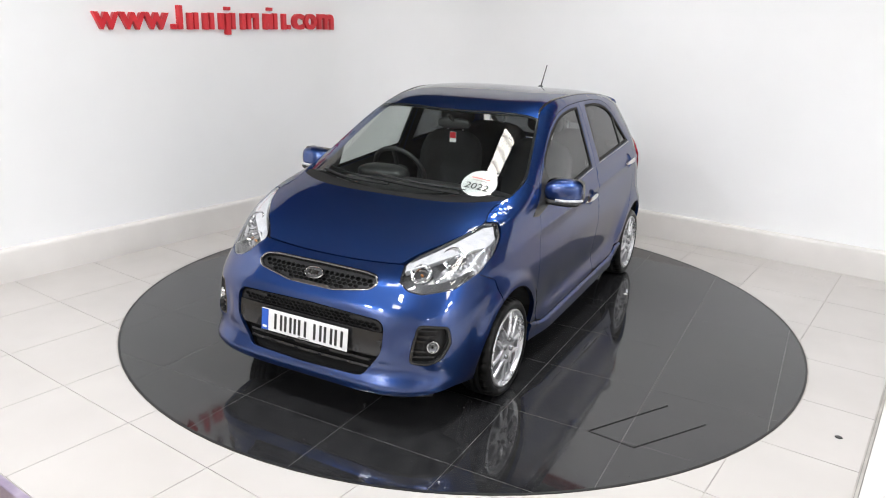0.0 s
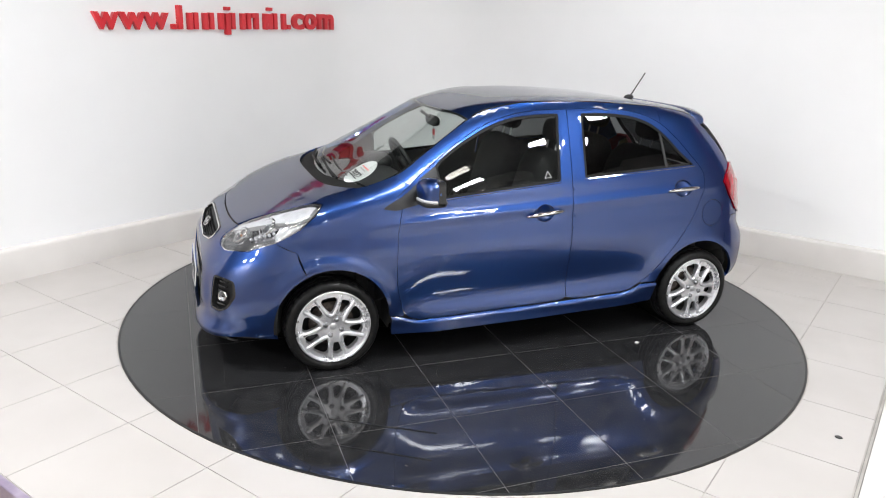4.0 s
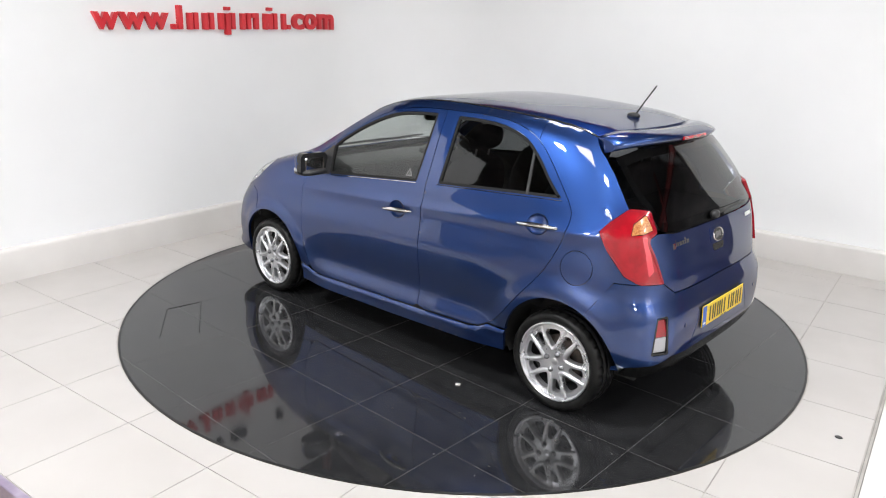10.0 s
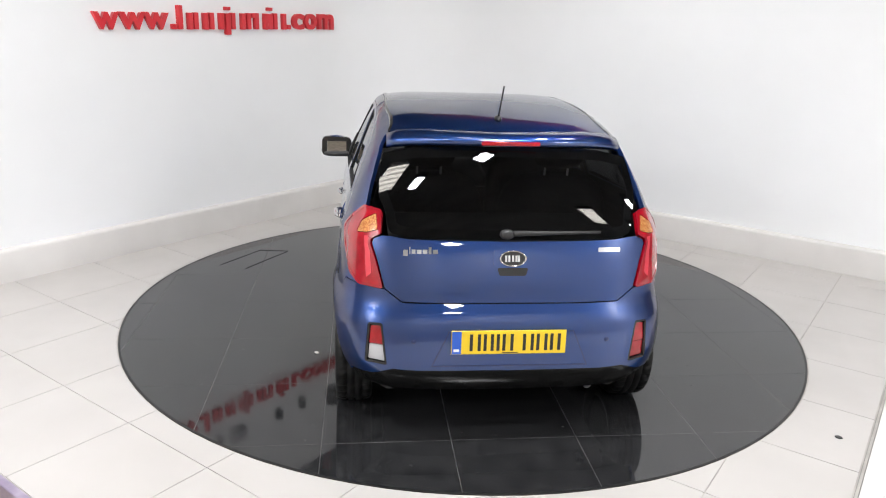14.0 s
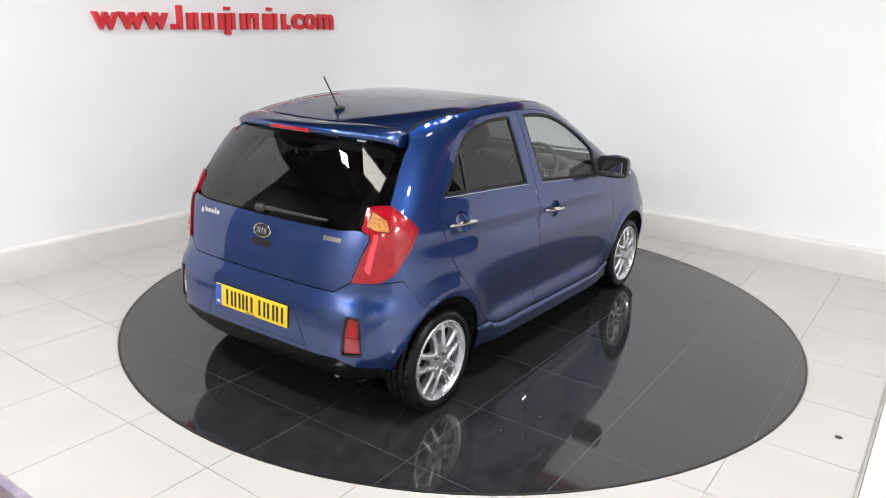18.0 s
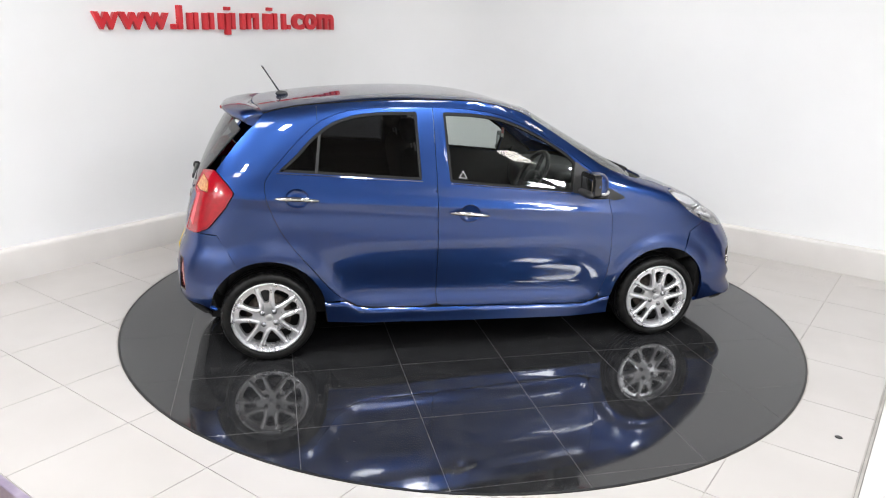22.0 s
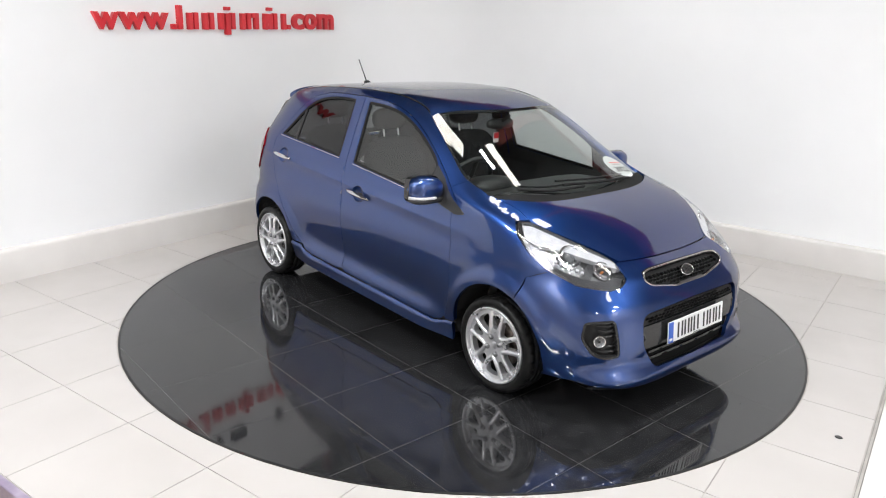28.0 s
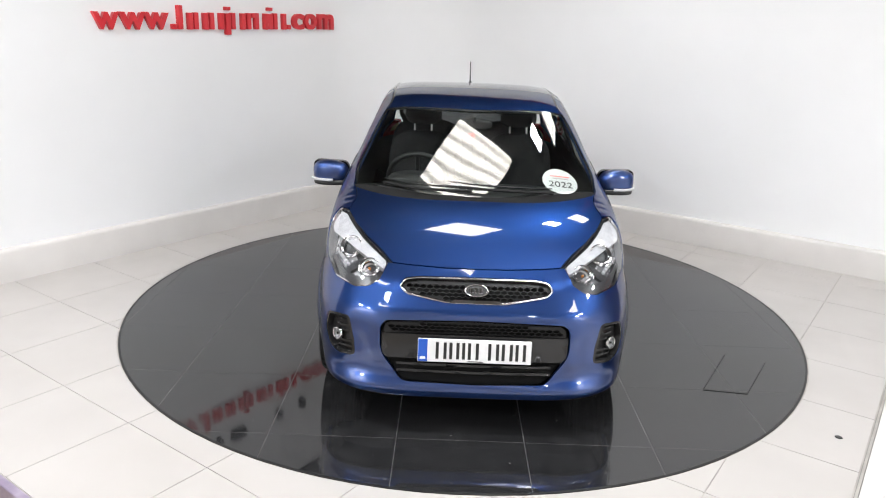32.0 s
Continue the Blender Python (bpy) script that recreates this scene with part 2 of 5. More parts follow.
def swell(x, z):
    """Arch flares, the shoulder line and the hollow above the sill."""
    x, z = np.broadcast_arrays(np.asarray(x, float), np.asarray(z, float))
    s = np.zeros(x.shape)
    for (hx, hz), soft in zip(HUBS, (0.075, 0.11)):
        r = np.hypot(x - hx, z - hz)
        s = s + 0.016 * ease((0.345 + soft - r) / soft) * np.clip((z - 0.27) / 0.16, 0, 1) * np.clip((1.62 - np.abs(x)) / 0.15, 0, 1)
    mid = ease((0.93 - np.abs(x + 0.02)) / 0.34)
    zs = np.clip(z + 0.03 * x, 0.14, 0.75)
    s = s + mid * (section(zs) - width(zs))
    line = 0.865 - 0.055 * x
    dz = np.sqrt((z - line) ** 2 + 0.000012)
    s = s + (0.011 - 0.26 * dz) * np.exp(-(dz / 0.062) ** 2) * np.clip((1.36 - np.abs(x + 0.25)) / 0.5, 0, 1)
    return s


def half_width(x, z):
    x, z = np.broadcast_arrays(np.asarray(x, float), np.asarray(z, float))
    w = width(z)
    uf = np.clip((x - mid_f(z)) / (nose(z) - mid_f(z) + 1e-9), 0, 1)
    ur = np.clip((x - mid_r(z)) / (tail(z) - mid_r(z) - 1e-9), 0, 1)
    nf, nr = round_f(z), round_r(z)
    y = w * (1 - uf ** nf) ** (1 / nf) * (1 - ur ** nr) ** (1 / nr)
    return y + swell(x, z) * np.clip(y / 0.3, 0, 1)


def side(q):
    q = np.asarray(q, float)
    return np.stack([q[:, 0], half_width(q[:, 0], q[:, 1]), q[:, 1]], -1)


def top(q):
    """The surface over (x, y)."""
    q = np.asarray(q, float)
    lo, hi = np.full(len(q), 0.55), np.full(len(q), TOP)
    for _ in range(30):
        mid = (lo + hi) / 2
        up = half_width(q[:, 0], mid) > np.abs(q[:, 1])
        lo, hi = np.where(up, mid, lo), np.where(up, hi, mid)
    return np.stack([q[:, 0], q[:, 1], lo], -1)


def ends(q, rear=False):
    """The nose or the tail over (angle, z)."""
    q = np.asarray(q, float)
    b, z = q[:, 0], q[:, 1]
    n, m, e = (round_r, mid_r, tail) if rear else (round_f, mid_f, nose)
    n, m, e = n(z), m(z), e(z)
    c, s = np.cos(b), np.sin(b)
    r = (np.abs(c) ** n + np.abs(s) ** n) ** (-1 / n)
    x = m + (e - m) * r * c
    y = r * s * width(z)
    y = y + np.sign(y) * swell(x, z) * np.clip(np.abs(y) / 0.3, 0, 1) * np.clip((np.abs(b) - 0.5) / 0.4, 0, 1)
    return np.stack([x, y, z], -1)


def rear_ends(q):
    return ends(q, True)


def by_y(pts, rear=False):
    """(y, z) to (angle, z)."""
    out = []
    for y, z in pts:
        n, w = float((round_r if rear else round_f)(z)), float(width(z))
        v = min(abs(y) / w, 0.9999)
        u = (1 - v ** n) ** (1 / n)
        out.append((math.copysign(math.atan2(v, u), y), z))
    return out


def by_x(pts, rear=False):
    """(x, z) to (angle, z), on the left side."""
    out = []
    for x, z in pts:
        n, m, e = (float(f(z)) for f in ((round_r, mid_r, tail) if rear else (round_f, mid_f, nose)))
        u = min(max((x - m) / (e - m), 0.0), 0.9999)
        v = (1 - u ** n) ** (1 / n)
        out.append((math.atan2(v, u), z))
    return out


def by_p(pts, rear=False):
    """(x, y, z) to (angle, z)."""
    out = []
    for x, y, z in pts:
        m, e = (float(f(z)) for f in ((mid_r, tail) if rear else (mid_f, nose)))
        out.append((math.atan2(y / float(width(z)), (x - m) / (e - m)), z))
    return out


def normals_of(chart, q, toward=None):
    e = 1e-3
    a = chart(q + np.array([e, 0])) - chart(q - np.array([e, 0]))
    b = chart(q + np.array([0, e])) - chart(q - np.array([0, e]))
    n = np.cross(a, b)
    n /= np.linalg.norm(n, axis=1, keepdims=True) + 1e-12
    p = chart(q)
    if toward is None:
        out = p - np.array([-0.1, 0, 0.55])
        out[:, 0] *= 0.3
    else:
        out = np.broadcast_to(np.array(toward, float), p.shape)
    n[(n * out).sum(1) < 0] *= -1
    return n


def panel(chart, poly, holes=(), res=0.035, gap=0.002, flange=0.012, lift=0.0, mirror=False, toward=None, extra=()):
    """A pressed panel over a polygon of a chart, its rims turned in."""
    poly = np.asarray(poly, float)
    area = 0.5 * np.sum(poly[:, 0] * np.roll(poly[:, 1], -1) - np.roll(poly[:, 0], -1) * poly[:, 1])
    if area < 0:
        poly = poly[::-1]

    def shrink(l, g):
        t = np.roll(l, -1, 0) - np.roll(l, 1, 0)
        t /= np.hypot(t[:, 0], t[:, 1])[:, None] + 1e-12
        return l + g * np.stack([-t[:, 1], t[:, 0]], -1)

    def orient(l):
        l = np.asarray(l, float)
        a = np.sum(l[:, 0] * np.roll(l[:, 1], -1) - np.roll(l[:, 0], -1) * l[:, 1])
        return l if a < 0 else l[::-1]

    loops = [shrink(poly, gap)] + [shrink(orient(h), gap) for h in holes]
    v, f = fill2d(loops[0], loops[1:], res, extra)
    P, N = chart(v), normals_of(chart, v, toward)
    P = P + N * lift
    flip = np.array([1, -1, 1]) if mirror else np.array([1, 1, 1])
    bm = bmesh.new()
    vs = [bm.verts.new(p) for p in P * flip]
    for t in f:
        a, b, c = (P[i] for i in t)
        n = np.cross(b - a, c - a)
        t = t if n @ N[t[0]] > 0 else t[::-1]
        try:
            bm.faces.new([vs[i] for i in (t[::-1] if mirror else t)])
        except ValueError:
            pass
    for fc in bm.faces:
        fc.smooth = True
    if flange:
        for l in loops:
            p, n = chart(l), normals_of(chart, l, toward)
            a = [bm.verts.new(q) for q in (p + n * lift) * flip]
            b = [bm.verts.new(q) for q in (p + n * (lift - flange)) * flip]
            for i in range(len(l)):
                j = (i + 1) % len(l)
                bm.faces.new((a[i], a[j], b[j], b[i]))
    return bm


def inset(poly, g):
    """A polygon moved inwards by g."""
    l = np.asarray(poly, float)
    if np.sum(l[:, 0] * np.roll(l[:, 1], -1) - np.roll(l[:, 0], -1) * l[:, 1]) < 0:
        l = l[::-1]
    t = np.roll(l, -1, 0) - np.roll(l, 1, 0)
    t /= np.hypot(t[:, 0], t[:, 1])[:, None] + 1e-12
    return l + g * np.stack([-t[:, 1], t[:, 0]], -1)


def oval(cx, cy, rx, ry, n=24, turn=0.0):
    c, s = math.cos(turn), math.sin(turn)
    out = []
    for a in np.linspace(0, 2 * math.pi, n, endpoint=False):
        x, y = rx * math.cos(a), ry * math.sin(a)
        out.append((cx + c * x - s * y, cy + s * x + c * y))
    return out


def blob(bm, centre, size, e=2.6, nu=20, nv=12, tilt=None):
    """A rounded block: half sizes along x, y, z."""
    def p(c):
        return math.copysign(abs(c) ** (2 / e), c)
    rows = []
    for j in range(nv + 1):
        b = -math.pi / 2 + math.pi * j / nv
        row = []
        for i in range(nu):
            a = 2 * math.pi * i / nu
            v = Vector((size[0] * p(math.cos(b)) * p(math.cos(a)), size[1] * p(math.cos(b)) * p(math.sin(a)), size[2] * p(math.sin(b))))
            if tilt:
                v = tilt @ v
            row.append(bm.verts.new(v + Vector(centre)))
        rows.append(row)
    for s, t in zip(rows, rows[1:]):
        for k in range(nu):
            f = bm.faces.new((s[k], s[(k + 1) % nu], t[(k + 1) % nu], t[k]))
            f.smooth = True
    bmesh.ops.remove_doubles(bm, verts=bm.verts, dist=1e-5)
    return bm


def spot(chart, q, lift=0.0, spin=0.0):
    """A pose on a chart: z out of the surface, x level."""
    q = np.array([q], float)
    p, n = chart(q)[0], Vector(normals_of(chart, q)[0])
    x = Vector((0, 0, 1)).cross(n).normalized()
    m = Matrix((x, n.cross(x), n)).transposed().to_4x4()
    return Matrix.Translation(Vector(p) + n * lift) @ m @ pose(0, 0, 0, 0, 0, spin)


def honeycomb(poly, dx, dy, wall=0.18):
    """Hexagons that fill a polygon, each shrunk to leave the walls."""
    poly = np.asarray(poly, float)
    lo, hi = poly.min(0), poly.max(0)
    holes = []
    for j, y in enumerate(np.arange(lo[1], hi[1] + dy, dy * 0.75)):
        for x in np.arange(lo[0], hi[0] + dx, dx):
            cx = x + (dx / 2 if j % 2 else 0)
            h = np.array([(cx + dx * (0.5 - wall / 2) * a, y + dy * (0.5 - wall / 2) * b) for a, b in ((0, 1), (1, 0.45), (1, -0.45), (0, -1), (-1, -0.45), (-1, 0.45))])
            if inside(h, inset(poly, 0.001)).all():
                holes.append(h)
    return holes


def even(chart, poly, deg=3, powers=None):
    """A chart made smooth over a polygon: low-order polynomials through the body's surface."""
    poly = np.asarray(poly, float)
    lo, hi = poly.min(0), poly.max(0)
    g = np.array([(a, b) for a in np.linspace(lo[0], hi[0], 28) for b in np.linspace(lo[1], hi[1], 28)])
    g = np.concatenate([g[inside(g, poly)], poly, poly, poly] if powers else [g[inside(g, poly)], poly])
    c, h = (lo + hi) / 2, (hi - lo) / 2
    powers = powers or [(i, j) for i in range(deg + 1) for j in range(deg + 1) if i + j <= deg]

    def basis(q):
        u = (np.asarray(q, float) - c) / h
        return np.stack([u[:, 0] ** i * u[:, 1] ** j for i, j in powers], -1)
    k = np.linalg.lstsq(basis(g), chart(g), rcond=None)[0]
    return lambda q: basis(q) @ k


# ---- the room ----
R_TABLE = 2.222


def in_room(ob):
    ob.matrix_world = ROOM @ ob.matrix_world
    return ob


def bay_line(d, radius=1.1, n=16, ends=(-3.8, -3.3)):
    """The plan line of the two walls and their round corner, d metres behind the kerb's face."""
    u, v = 2.62 + d, 2.68 + d
    r = radius + d
    cu, cv = u - r, v - r
    pts = [(ends[0], v)] + [(cu + r * math.sin(a), cv + r * math.cos(a)) for a in np.linspace(0, math.pi / 2, n + 1)] + [(u, ends[1])]
    return pts


def strip_wall(inner, outer, z0, z1):
    bm = bmesh.new()
    cols = []
    for a, b in zip(inner, outer):
        cols.append([bm.verts.new((*a, z0)), bm.verts.new((*a, z1)), bm.verts.new((*b, z1)), bm.verts.new((*b, z0))])
    for s, t in zip(cols, cols[1:]):
        for k in range(4):
            bm.faces.new((s[k], t[k], t[(k + 1) % 4], s[(k + 1) % 4]))
    bm.faces.new(cols[0]), bm.faces.new(cols[-1][::-1])
    for f in bm.faces:
        f.smooth = True
    bm.normal_update()
    for e in bm.edges:
        e.smooth = e.calc_face_angle(0) < 0.5
    return bm


in_room(thing("wall_bay", "smooth white painted showroom wall with a rounded corner", "wall", kind="structure", bm=strip_wall(bay_line(0.05), bay_line(0.25), 0, WALL_TOP), material=WALL))
bm = bmesh.new()
prof = [(0.0, 0.0), (0.0, 0.215), (0.006, 0.232), (0.02, 0.24), (0.052, 0.242)]
lines = [[(*q, h) for q in bay_line(d)] for d, h in prof]
rows = [[bm.verts.new(q) for q in l] for l in lines]
for s, t in zip(rows, rows[1:]):
    for k in range(len(s) - 1):
        bm.faces.new((s[k], s[k + 1], t[k + 1], t[k])).smooth = True
bmesh.ops.recalc_face_normals(bm, faces=bm.faces)
in_room(thing("baseboard", "tall off-white skirting kerb along the white walls", "kerb", kind="structure", bm=bm, material=KERB))

# added unseen walls behind the camera, kept pale to brighten the car; the roof
WB = -9.0
for nm, lo, hi in (("wall_back", (WB - 0.2, -10, -0.3), (WB, 5.0, CEIL)), ("wall_side", (WB, -9.2, -0.3), (5.0, -9.0, CEIL))):
    in_room(thing(nm, "plain pale wall, unseen, added to bounce light onto the car", "wall", kind="structure", bm=boxed(lo, hi), material=BOUNCE_WALL))
in_room(thing("ceiling", "dark showroom roof with rooflights", "ceiling", kind="structure", bm=boxed((WB - 0.2, -9.2, CEIL), (5.2, 5.2, CEIL + 0.2)), material=DARK_ROOF))
# behind the bay: dark cladding, the floor there, and the red steel above the bay's walls
for nm, lo, hi in (("wall_beyond_left", (WB, 5.0, -0.3), (5.2, 5.2, CEIL)), ("wall_beyond_right", (5.0, -9.0, -0.3), (5.2, 5.0, CEIL))):
    in_room(thing(nm, "dark grey cladding behind the white bay", "wall", kind="structure", bm=boxed(lo, hi), material=FAR_WALL))
in_room(thing("ground_beyond", "dark floor behind the white bay", "floor", kind="structure", bm=boxed((WB, -9.0, -0.32), (5.0, 5.0, -0.3)), material=FAR_WALL))
beam = in_room(thing("roof_beam", "dark red steel roof beam above the white wall", "beam"))
part("web", boxed((2.96, -8.9, 3.05), (2.98, 4.9, 3.30)), RED_STEEL, beam)
for z in (3.04, 3.30):
    part("flange", boxed((2.88, -8.9, z), (3.06, 4.9, z + 0.015)), RED_STEEL, beam)
for v in (-5.4, -0.2, 4.3):
    part("post", boxed((2.93, v - 0.09, -0.3), (3.01, v + 0.09, 3.04), 0.01), RED_STEEL, beam)
    part("rafter", boxed((2.93, v - 0.06, 3.32), (3.01, v + 0.06, CEIL), 0.01), RED_STEEL, beam)


def tile_mesh(name, poly, material, z0, z1):
    bm = bmesh.new()
    lo, hi = [bm.verts.new((*q, z0)) for q in poly], [bm.verts.new((*q, z1)) for q in poly]
    bm.faces.new(hi)
    for i in range(len(poly)):
        j = (i + 1) % len(poly)
        bm.faces.new((lo[i], lo[j], hi[j], hi[i]))
    return finish(bm, name, material)


def grid_tiles(parent, xs, ys, keep_in, radius, material, z0, z1, joint):
    """Tiles between the lines xs and ys, cut along a circle: kept within it or outside it."""
    for x0, x1 in zip(xs, xs[1:]):
        for y0, y1 in zip(ys, ys[1:]):
            j = joint / 2
            q = dense([(x0 + j, y0 + j), (x1 - j, y0 + j), (x1 - j, y1 - j), (x0 + j, y1 - j)], 0.04)
            r = np.hypot(q[:, 0], q[:, 1])
            out = r > radius if keep_in else r < radius
            if out.all():
                continue
            if out.any():
                # keep what lies on the right side; close each cut along the circle
                n, keep = len(q), []
                for i in range(n):
                    p0, p1 = q[i], q[(i + 1) % n]
                    if not out[i]:
                        keep.append((p0, False))
                    if out[i] != out[(i + 1) % n]:
                        lo, hi = 0.0, 1.0
                        for _ in range(30):
                            mid = (lo + hi) / 2
                            side_mid = (np.hypot(*(p0 + (p1 - p0) * mid)) > radius) == keep_in
                            lo, hi = (mid, hi) if side_mid == out[i] else (lo, mid)
                        keep.append((p0 + (p1 - p0) * lo, not out[i]))
                pts = []
                for i, (p0, leaves) in enumerate(keep):
                    pts.append(p0)
                    if leaves:
                        p1 = keep[(i + 1) % len(keep)][0]
                        a0, a1 = math.atan2(p0[1], p0[0]), math.atan2(p1[1], p1[0])
                        da = (a1 - a0 + math.pi) % (2 * math.pi) - math.pi
                        for k in range(1, int(abs(da) / 0.012) + 1):
                            a = a0 + da * k / (int(abs(da) / 0.012) + 1)
                            pts.append(np.array([radius * math.cos(a), radius * math.sin(a)]))
                q = np.array(pts)
                q = q[np.hypot(*(q - np.roll(q, 1, 0)).T) > 1e-5]
                if len(q) < 3 or abs(np.sum(q[:, 0] * np.roll(q[:, 1], -1) - np.roll(q[:, 0], -1) * q[:, 1])) < 0.001:
                    continue
            else:
                q = np.array([(x0 + j, y0 + j), (x1 - j, y0 + j), (x1 - j, y1 - j), (x0 + j, y1 - j)])
            part("tile", tile_mesh("tile", q, material, z0, z1), None, parent)


# white tiled platform
bm = bmesh.new()
n = 96
ring = [(R_TABLE * math.cos(a), R_TABLE * math.sin(a)) for a in np.linspace(0, 2 * math.pi, n, endpoint=False)]
v, f = fill2d([(-2.92, -2.575), (2.75, -2.575), (2.75, 2.8), (-2.92, 2.8)], [ring], 0.5)
vs = [bm.verts.new((*q, -0.004)) for q in v]
for t in f:
    bm.faces.new([vs[i] for i in t])
bmesh.ops.recalc_face_normals(bm, faces=bm.faces)
if sum(f.normal.z for f in bm.faces) < 0:
    bmesh.ops.reverse_faces(bm, faces=bm.faces)
floor = in_room(thing("floor", "cream-white glossy floor tiles with thin beige joints", "floor", kind="structure", bm=bm, material=GROUT))
us = [-2.915] + [0.59 * k for k in range(-4, 5)] + [2.70]
vls = [-2.57] + [0.30 + 0.59 * k for k in range(-4, 4)] + [2.76]
grid_tiles(floor, us, vls, False, R_TABLE + 0.006, TILE, -0.02, 0.0, 0.004)
# platform edge with its trim, the step down and the ground beyond
in_room(thing("platform_edge", "mauve metal edge trim of the tiled platform", "trim", kind="structure", bm=boxed((-2.955, -2.6, -0.13), (-2.918, 2.75, 0.003), 0.006), material=PURPLE))
in_room(thing("ground", "brown mottled carpet beyond the platform", "carpet", kind="structure", bm=boxed((WB, -9.0, -0.3), (-2.955, 2.75, -0.13)), material=CARPET))
in_room(thing("side_platform", "cream-white platform strip beside the tiles", "floor", kind="structure", bm=boxed((-2.95, -9.0, -0.13), (2.7, -2.592, -0.002), 0.004), material=KERB))
in_room(thing("joint_strip", "thin dark joint at the platform's side", "trim", kind="structure", bm=boxed((-2.9, -2.590, -0.05), (2.7, -2.577, -0.006)), material=GROUT))

# the turntable
turntable = thing("turntable", "round black glossy tiled turntable flush with the floor", "turntable")
bm = bmesh.new()
lathe(bm, [(0.001, -0.0006), (R_TABLE - 0.012, -0.0006)], 96, "z")
part("bed", bm, TABLE_GROUT, turntable)
bm = bmesh.new()
lathe(bm, [(R_TABLE - 0.012, -0.02), (R_TABLE - 0.012, 0.001), (R_TABLE - 0.001, 0.001), (R_TABLE - 0.001, -0.06)], 128, "z")
part("rim", bm, RIM_EDGE, turntable, "black metal rim")
grid_tiles(turntable, [0.01 + 0.6 * k for k in range(-4, 5)], [-0.32 + 0.6 * k for k in range(-4, 6)], True, R_TABLE - 0.013, BLACK_TILE, -0.02, 0.0, 0.003)
for a, b, wd in (((1.21, 1.315), (0.745, 1.597), 0.0018), ((1.24, 1.545), (0.842, 1.803), 0.0018), ((1.21, 1.315), (1.24, 1.545), 0.0010)):
    a, b = Vector((*a, 0)), Vector((*b, 0))
    s = Vector((-(b - a).y, (b - a).x, 0)).normalized() * wd
    bm = bmesh.new()
    lo = [bm.verts.new(p + Vector((0, 0, 0.0005))) for p in (a - s, b - s, b + s, a + s)]
    hi = [bm.verts.new(p + Vector((0, 0, 0.0035))) for p in (a - s, b - s, b + s, a + s)]
    bm.faces.new(hi)
    for i in range(4):
        bm.faces.new((lo[i], lo[(i + 1) % 4], hi[(i + 1) % 4], hi[i]))
    part("hatch_joint", bm, RIM_EDGE, turntable, "black joint of a hatch in the turntable")

o = thing("paper_scrap", "tiny white scrap of paper on the black turntable", "litter", bm=box(bmesh.new(), (-0.014, -0.01, 0.0005), (0.012, 0.012, 0.006), 0.002, 1), material=KERB)
scrap = o
dc = thing("floor_cap", "small dark metal cap set in the white floor", "cap", bm=lathe(bmesh.new(), [(0.0005, 0.003), (0.014, 0.003), (0.018, 0.0005)], 24, "z"), material=RIM_EDGE)
dc.location = (1.87, -1.61, 0)

# rooflights, floods and added fill lamps in the dark roof
STRIPE = bpy.data.materials.new("rooflight_sheet")
STRIPE.use_nodes = True
nt = STRIPE.node_tree
co, wv, rp = nt.nodes.new("ShaderNodeTexCoord"), nt.nodes.new("ShaderNodeTexWave"), nt.nodes.new("ShaderNodeMapRange")
wv.inputs["Scale"].default_value, wv.inputs["Distortion"].default_value, wv.inputs["Detail"].default_value = 2.6, 1.6, 4.0
wv.bands_direction = "X"
rp.inputs["From Min"].default_value, rp.inputs["From Max"].default_value = 0.0, 0.5
rp.inputs["To Min"].default_value, rp.inputs["To Max"].default_value = 4.0, 13.0
nt.links.new(co.outputs["Object"], wv.inputs["Vector"])
nt.links.new(wv.outputs["Fac"], rp.inputs["Value"])
b = nt.nodes["Principled BSDF"]
b.inputs["Base Color"].default_value = b.inputs["Emission Color"].default_value = (1.0, 0.95, 0.88, 1)
nt.links.new(rp.outputs["Result"], b.inputs["Emission Strength"])
BLACK_METAL = shader("black_metal", (0.02, 0.02, 0.02), 0.5)
for k, (ux, uy, sx, sy) in enumerate(ROOFLIGHTS):
    rl = in_room(thing("rooflight", "translucent corrugated rooflight sheet glowing with daylight, two of them added", "rooflight", "rooflights"))
    rl.matrix_world = ROOM @ pose(ux, uy, CEIL - 0.03)
    part("sheet", boxed((-sx / 2, -sy / 2, -0.01), (sx / 2, sy / 2, 0.01)), STRIPE, rl)
    for s in (-1, 1):
        part("curb", boxed((-sx / 2 - 0.06, s * (sy / 2 + 0.03) - 0.03, -0.06), (sx / 2 + 0.06, s * (sy / 2 + 0.03) + 0.03, 0.02)), BLACK_METAL, rl)
for ux, uy, _, size in FLOODS_AND_FILL:
    fl = thing("flood_or_fill_light", "small square flood or added fill lamp hung from the roof", "lamp", "flood lamps")
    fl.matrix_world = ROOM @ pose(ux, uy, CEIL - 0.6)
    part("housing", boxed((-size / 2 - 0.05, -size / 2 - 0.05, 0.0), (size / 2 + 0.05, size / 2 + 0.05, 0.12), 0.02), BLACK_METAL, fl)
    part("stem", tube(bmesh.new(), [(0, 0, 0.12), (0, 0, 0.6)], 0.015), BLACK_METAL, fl)

